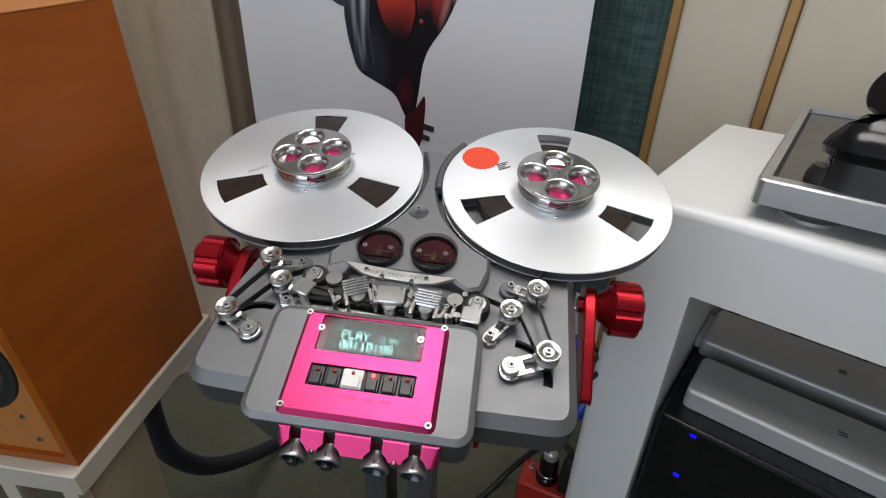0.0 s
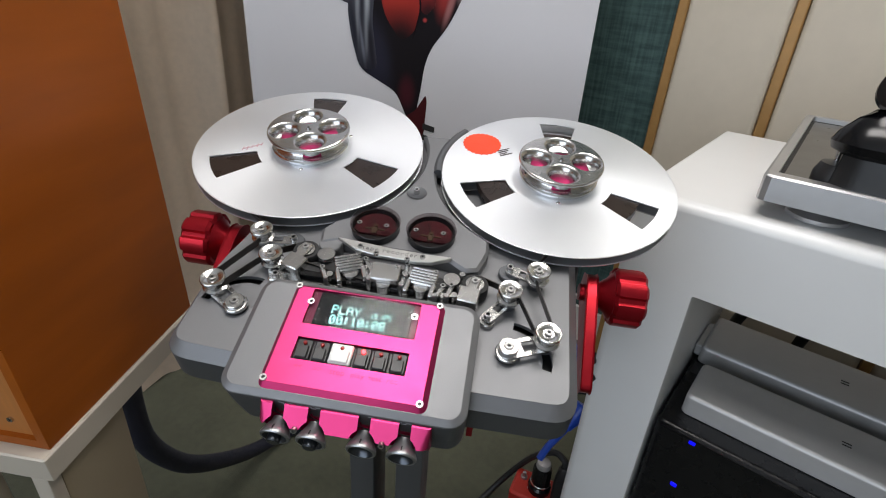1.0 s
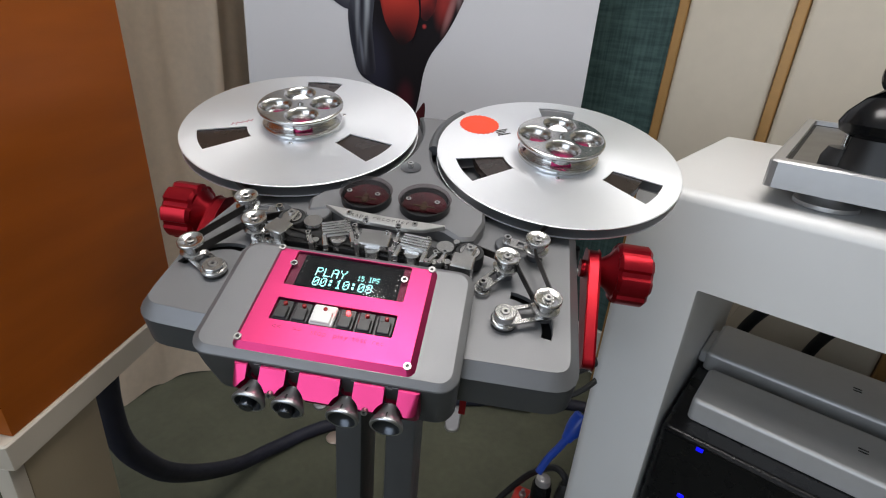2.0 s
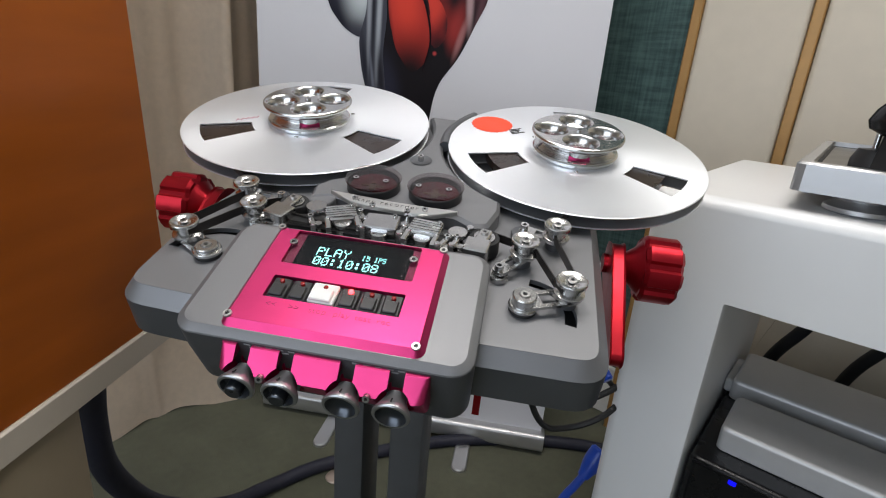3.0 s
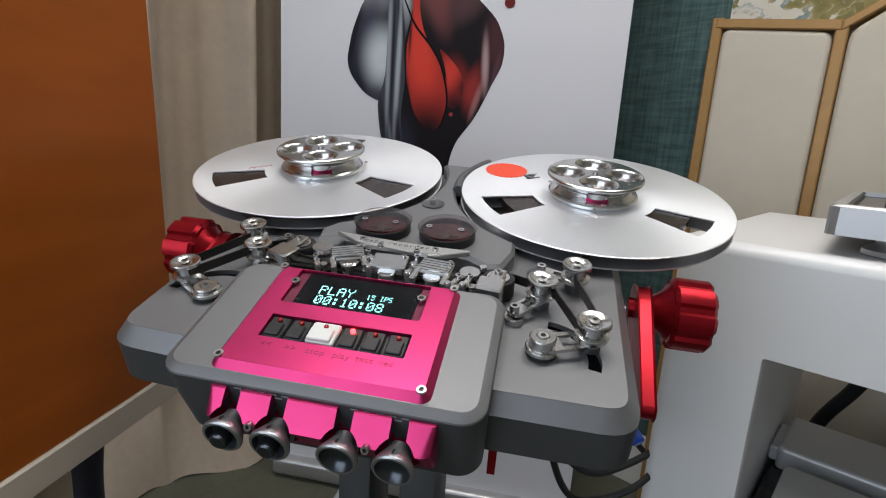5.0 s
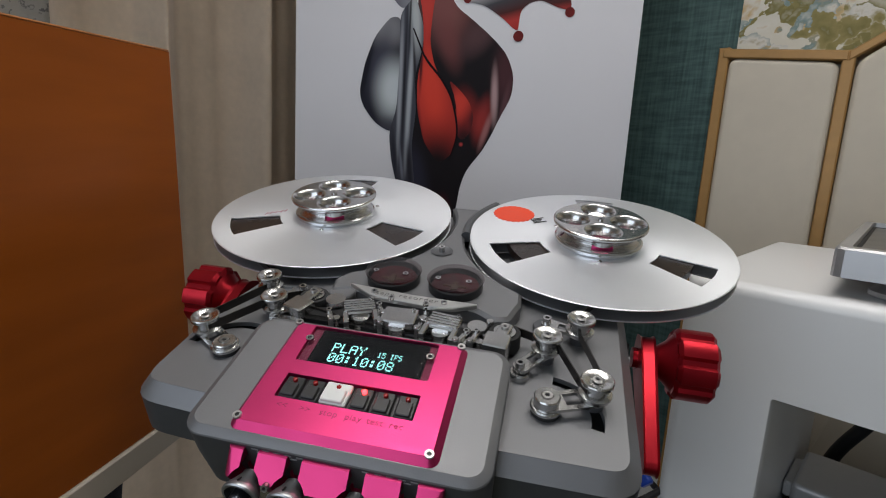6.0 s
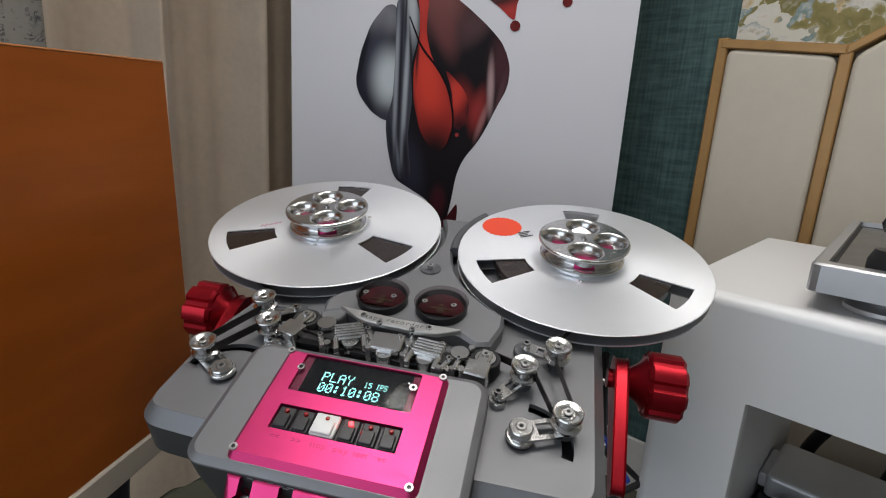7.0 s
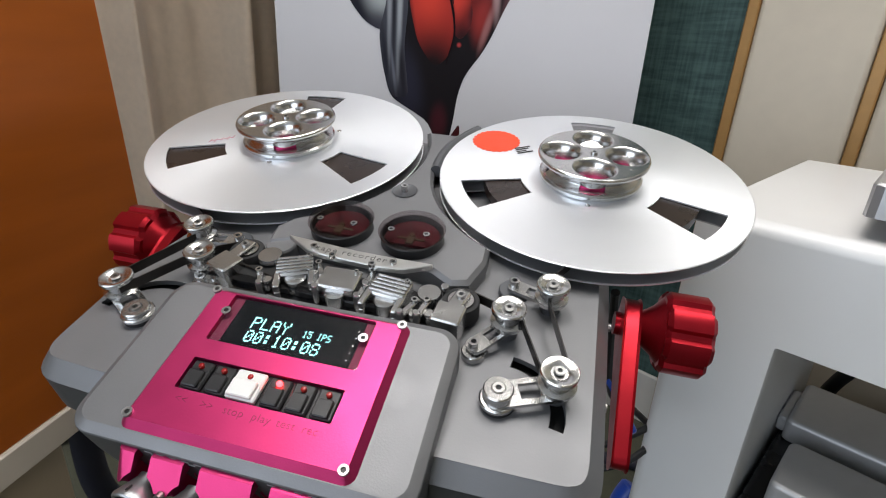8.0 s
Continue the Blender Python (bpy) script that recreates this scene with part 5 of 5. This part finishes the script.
def reel(x, first, fh, pack, label):
    rl = thing("tape_reel", DECK @ pose(x, 0, 0), label, "tape reel", "the two tape reels")
    wins = [arc_slot(0, 0, 0.0885, first + 120 * k - 11.5, first + 120 * k + 11.5, 0.0265) for k in range(3)]
    rim = circle(0, 0, 0.13335, 120)
    part("top_flange", holed(rim, wins, -0.0012, 0.0), FLANGE, rl, "bright aluminium flange with three windows", 25)
    part("bottom_flange", holed(rim, wins, -0.0122, -0.0110), FLANGE_SHADED, rl, "aluminium lower flange, darkened for the gap's shade", 25)
    part("flange_rim", lathe([(0.1329, -0.0123), (0.1338, -0.0120), (0.1338, -0.0112), (0.1329, -0.0109)], 120), FLANGE, rl)
    part("flange_rim", lathe([(0.1329, -0.0013), (0.1338, -0.0010), (0.1338, -0.0003), (0.1329, 0.0001)], 120), FLANGE, rl)
    part("tape_pack", lathe([(0.056, -0.0108), (pack, -0.0108), (pack, -0.0018), (0.056, -0.0018)], 96), TAPE, rl, "wound brown tape")
    part("reel_core", lathe([(0.038, -0.0122), (0.0575, -0.0122), (0.0575, -0.0012), (0.038, -0.0012)], 64), SILVER, rl)
    hub = part("hub_adaptor", lathe([(0.0, 0.0), (0.0435, 0.0), (0.0445, 0.001), (0.0445, 0.0038), (0.0430, 0.0052), (0.0365, 0.0060), (0.0, 0.0064)], 64), CHROME, rl, "polished aluminium hub adaptor")
    part("hub_insert", lathe([(0, 0.0062), (0.0345, 0.0062), (0.0345, 0.0090), (0.0335, 0.0098), (0, 0.0098)], 48), PINK, hub, "magenta insert")
    for k in range(4):
        part("hub_wall", rings([(arc_slot(0, 0, r_, fh + 45 + 90 * k - 29, fh + 45 + 90 * k + 29, 0.0014), z_) for r_, z_ in ((0.0405, 0.0050), (0.0370, 0.0072), (0.0352, 0.0100), (0.0358, 0.0125), (0.0385, 0.0150))]), HUB_METAL, hub)
    holes = [circle(0.0275 * math.cos(radians(fh + 90 * k)), 0.0275 * math.sin(radians(fh + 90 * k)), 0.0115, 28) for k in range(4)]
    big = [circle(0.0275 * math.cos(radians(fh + 90 * k)), 0.0275 * math.sin(radians(fh + 90 * k)), 0.0186, 36) for k in range(4)]
    part("hub_cap", join(holed(circle(0, 0, 0.0462, 64), big, 0.0226, 0.0228), lathe([(0.0330, 0.0120), (0.0385, 0.0138), (0.0440, 0.0168), (0.0472, 0.0192), (0.0477, 0.0208), (0.0472, 0.0222), (0.0462, 0.0228)], 64)), HUB_METAL, hub, "polished cap with four finger holes")
    for k in range(4):
        cx, cy = 0.0275 * math.cos(radians(fh + 90 * k)), 0.0275 * math.sin(radians(fh + 90 * k))
        part("finger_hole", put(lathe([(0.0118, 0.0096), (0.0122, 0.0118), (0.0127, 0.0142), (0.0134, 0.0166), (0.0144, 0.0190), (0.0156, 0.0209), (0.0169, 0.0221), (0.0180, 0.0227), (0.0186, 0.0228)], 32), cx, cy, 0), HUB_METAL, hub)
    part("hub_screw", put(socket_screw(0.003, 0.0015), 0, 0, 0.0228), STEEL, hub)
    for k in range(3):
        a = radians(first + 60 + 120 * k)
        part("flange_screw", put(lathe([(0.0022, 0), (0.0022, 0.0006), (0.0014, 0.001), (0, 0.001)], 14), 0.0500 * math.cos(a), 0.0500 * math.sin(a), 0.0), STEEL, rl)
    return rl


reel_l = reel(-RC, SPIN["left"], 112.5, 0.117, "aluminium tape reel nearly full of brown tape")
reel_r = reel(RC, SPIN["right"], 93.0, 0.094, "aluminium tape reel with an orange-red round sticker")
ragged = []
for k in range(120):
    a = 2 * math.pi * k / 120
    r = 0.0232 + 0.0006 * math.sin(24 * a) + 0.0003 * math.sin(41 * a + 1)
    ragged.append((r * math.cos(a) - 0.0925, r * math.sin(a) + 0.0480))
part("round_sticker", prism(ragged, 0.0, 0.0005), STICKER, reel_r, "round orange-red paper sticker with a ragged edge")
for k in range(4):
    part("printed_line", put(box(-0.0080, -0.0006, 0, 0.0080 - 0.003 * (k % 3), 0.0006 + 0.0004 * (k % 2), 0.0004), -0.0655 + 0.0014 * k, 0.0405 - 0.0032 * k, 0.0002, 0, 0, 33), INK, reel_r)
for k, (dx_, dy_, L_, ang) in enumerate(((0, 0, 3.2, 95), (2.2, 1.5, 2.6, 40), (4.4, 2.4, 3.6, 100), (7.2, 4.6, 2.8, 20), (8.6, 6.6, 3.0, 96), (11.6, 8.4, 2.4, 55), (13.6, 10.2, 3.4, 100), (15.6, 12.0, 2.2, 30), (17.2, 13.6, 3.0, 96))):
    part("printed_line", put(box(-0.001 * L_, -0.0005, 0, 0.001 * L_, 0.0005, 0.0003), -0.0741 + 0.001 * dx_, -0.0250 + 0.001 * dy_, 0.0002, 0, 0, ang), FADED_PINK, reel_l)

# reel motor housings under the reels
for x in (-RC, RC):
    part("motor_housing", put(lathe([(0, 0), (0.060, 0), (0.060, -0.004), (0.056, -0.0055), (0, -0.0055)][::-1], 48), x, 0, -0.0125), GREY_SHADED, rec)

# ---- column stand under the recorder ----
stand = thing("recorder_stand", pose(0, 0, 0), "grey twin-column floor stand, colour darkened for shade", "stand")
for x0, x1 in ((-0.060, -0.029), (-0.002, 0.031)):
    part("column", box(x0, -0.150, 0.012, x1, -0.085, 0.882, 0.002), GREY_SHADED, stand)
part("base_plate", prism(rrect(-0.16, -0.24, 0.13, 0.06, 0.02, 5), 0.0, 0.012, 0.002), GREY_SHADED, stand)
part("mounting_head", xf(box(-0.09, -0.20, -0.096, 0.06, -0.03, -0.066, 0.003), pose(0, 0, 0.96, 16.755, 1.297, 0.39)), GREY_SHADED, stand)

# ---- cables and power box ----
solid("thick_cable", tube([(-0.428, -0.056, 0.625), (-0.428, -0.065, 0.55), (-0.429, -0.058, 0.47), (-0.433, -0.020, 0.385), (-0.440, 0.045, 0.290), (-0.452, 0.160, 0.168), (-0.455, 0.285, 0.060), (-0.420, 0.385, 0.020), (-0.29, 0.515, 0.015), (0.03, 0.685, 0.015), (0.44, 0.75, 0.015), (0.8, 0.62, 0.015)], 0.0172, 14, 10), CABLE_BLUE, pose(0, 0, 0), "thick dark blue braided cable lying on the carpet", "cable")
for k, pts in enumerate(([(0.10, -0.02, 0.84), (0.125, 0.06, 0.68), (0.165, 0.10, 0.55), (0.21, 0.12, 0.525), (0.28, 0.14, 0.56), (0.36, 0.25, 0.62)], [(0.12, -0.02, 0.84), (0.15, 0.07, 0.64), (0.19, 0.10, 0.58), (0.24, 0.13, 0.575), (0.31, 0.17, 0.61), (0.38, 0.27, 0.66)], [(0.19, 0.02, 0.84), (0.22, 0.12, 0.66), (0.27, 0.2, 0.58), (0.33, 0.26, 0.5)])):
    solid("thin_cable", tube(pts, 0.0048, 10, 8), CABLE_BLACK, pose(0, 0, 0), "thin black cable hanging below the recorder", "cable", "black cables")
for k, (b, z) in enumerate(((0.72, 0.72), (0.78, 0.66))):
    solid("rear_cable", tube([(0.42 + 0.14 * k, b, 0.80), (0.40 + 0.14 * k, b + 0.03, 0.70), (0.36 + 0.14 * k, b + 0.06, 0.60), (0.30 + 0.14 * k, b + 0.10, 0.42), (0.30 + 0.14 * k, b + 0.12, 0.02)], 0.013, 12, 8), CABLE_BLACK, ROOM, "thick black cable behind the rack", "cable", "black cables")

pb = thing("power_box", pose(0.187, 0.248, 0, 0, 0, -17.5), "red painted steel mains distributor on the floor", "power box")
part("casing", box(0, 0, 0, 0.135, 0.080, 0.11, 0.005), BOX_RED, pb)
plug = part("plug", put(lathe([(0, 0), (0.0265, 0), (0.0265, 0.014), (0.0225, 0.020), (0.0215, 0.066), (0.0190, 0.074), (0, 0.076)], 28), 0.061, 0.040, 0.11), GLOSS_BLACK, pb, "round black plug with a clear cap")
part("plug_ring", put(lathe([(0.0224, 0.0225), (0.0232, 0.0235), (0.0232, 0.0265), (0.0224, 0.0275)], 28), 0.061, 0.040, 0.11), CHROME, plug)
part("plug_cap", put(lathe([(0.0165, 0.074), (0.0172, 0.080), (0.0150, 0.088), (0.009, 0.092), (0, 0.093)], 28), 0.061, 0.040, 0.11), mat("milky_cap", (0.42, 0.40, 0.40), 0.12, 0.3), plug, "shiny clear cap")
part("plug", put(rings([(rrect(-0.017, -0.021, 0.017, 0.021, 0.008, 4), 0.0), (rrect(-0.0175, -0.021, 0.0175, 0.021, 0.008, 4), 0.060), (rrect(-0.0135, -0.016, 0.0135, 0.016, 0.008, 4), 0.088), (rrect(-0.009, -0.009, 0.009, 0.009, 0.006, 4), 0.102)]), 0.108, 0.036, 0.11), BLACK, pb, "black moulded plug")
part("toggle", put(lathe([(0, 0), (0.008, 0), (0.008, 0.006), (0.005, 0.008), (0.004, 0.018), (0, 0.019)], 16), 0.021, 0.052, 0.11), KNOB_GREY, pb)
part("socket_screw", put(socket_screw(0.004, 0.002), 0.040, 0.030, 0.11), SCREW, pb)
part("socket_screw", put(socket_screw(0.004, 0.002), 0.126, 0.016, 0.11), SCREW, pb)
solid("mains_lead", tube([(0.300, 0.250, 0.210), (0.296, 0.256, 0.226), (0.275, 0.275, 0.225), (0.240, 0.306, 0.170), (0.206, 0.322, 0.105), (0.168, 0.318, 0.045), (0.130, 0.290, 0.010), (0.07, 0.22, 0.0075), (0.02, 0.14, 0.0075)], 0.0075, 10, 8), CABLE_BLACK, pose(0, 0, 0), "black mains lead from the red power box", "cable", "black cables")
for k, (m, sc) in enumerate(((Matrix.Translation((0.291, 0.241, 0.370)) @ Vector((0.056, 0.043, 0.088)).to_track_quat("Z", "Y").to_matrix().to_4x4(), 0.95), (pose(0.225, 0.02, 0.690, 130, 30, 60), 0.4))):
    pl = thing("blue_plug", m, "bright blue mains plug hanging on a cable", "plug", "blue plugs")
    part("plug_body", lathe([(0, -0.03 * sc), (0.011 * sc, -0.03 * sc), (0.013 * sc, -0.02 * sc), (0.018 * sc, -0.005 * sc), (0.020 * sc, 0.01 * sc), (0.020 * sc, 0.028 * sc), (0.016 * sc, 0.033 * sc), (0, 0.034 * sc)], 20), PLUG_BLUE, pl)
    part("plug_tail", tube([(0, 0, -0.03 * sc), (0.002, 0, -0.055 * sc), (0.004, 0.003, -0.085 * sc), (0.003, 0.002, -0.12 * sc)], 0.008 * sc, 10, 6), PLUG_BLUE, pl)
solid("metal_disc", lathe([(0, 0), (0.022, 0), (0.024, 0.003), (0.022, 0.006), (0.014, 0.008), (0, 0.008)], 28), mat("copper_metal", (0.62, 0.50, 0.42), 0.35, 0.7), pose(-0.285, 0.47, 0), "small brass disc lying on the carpet", "disc")
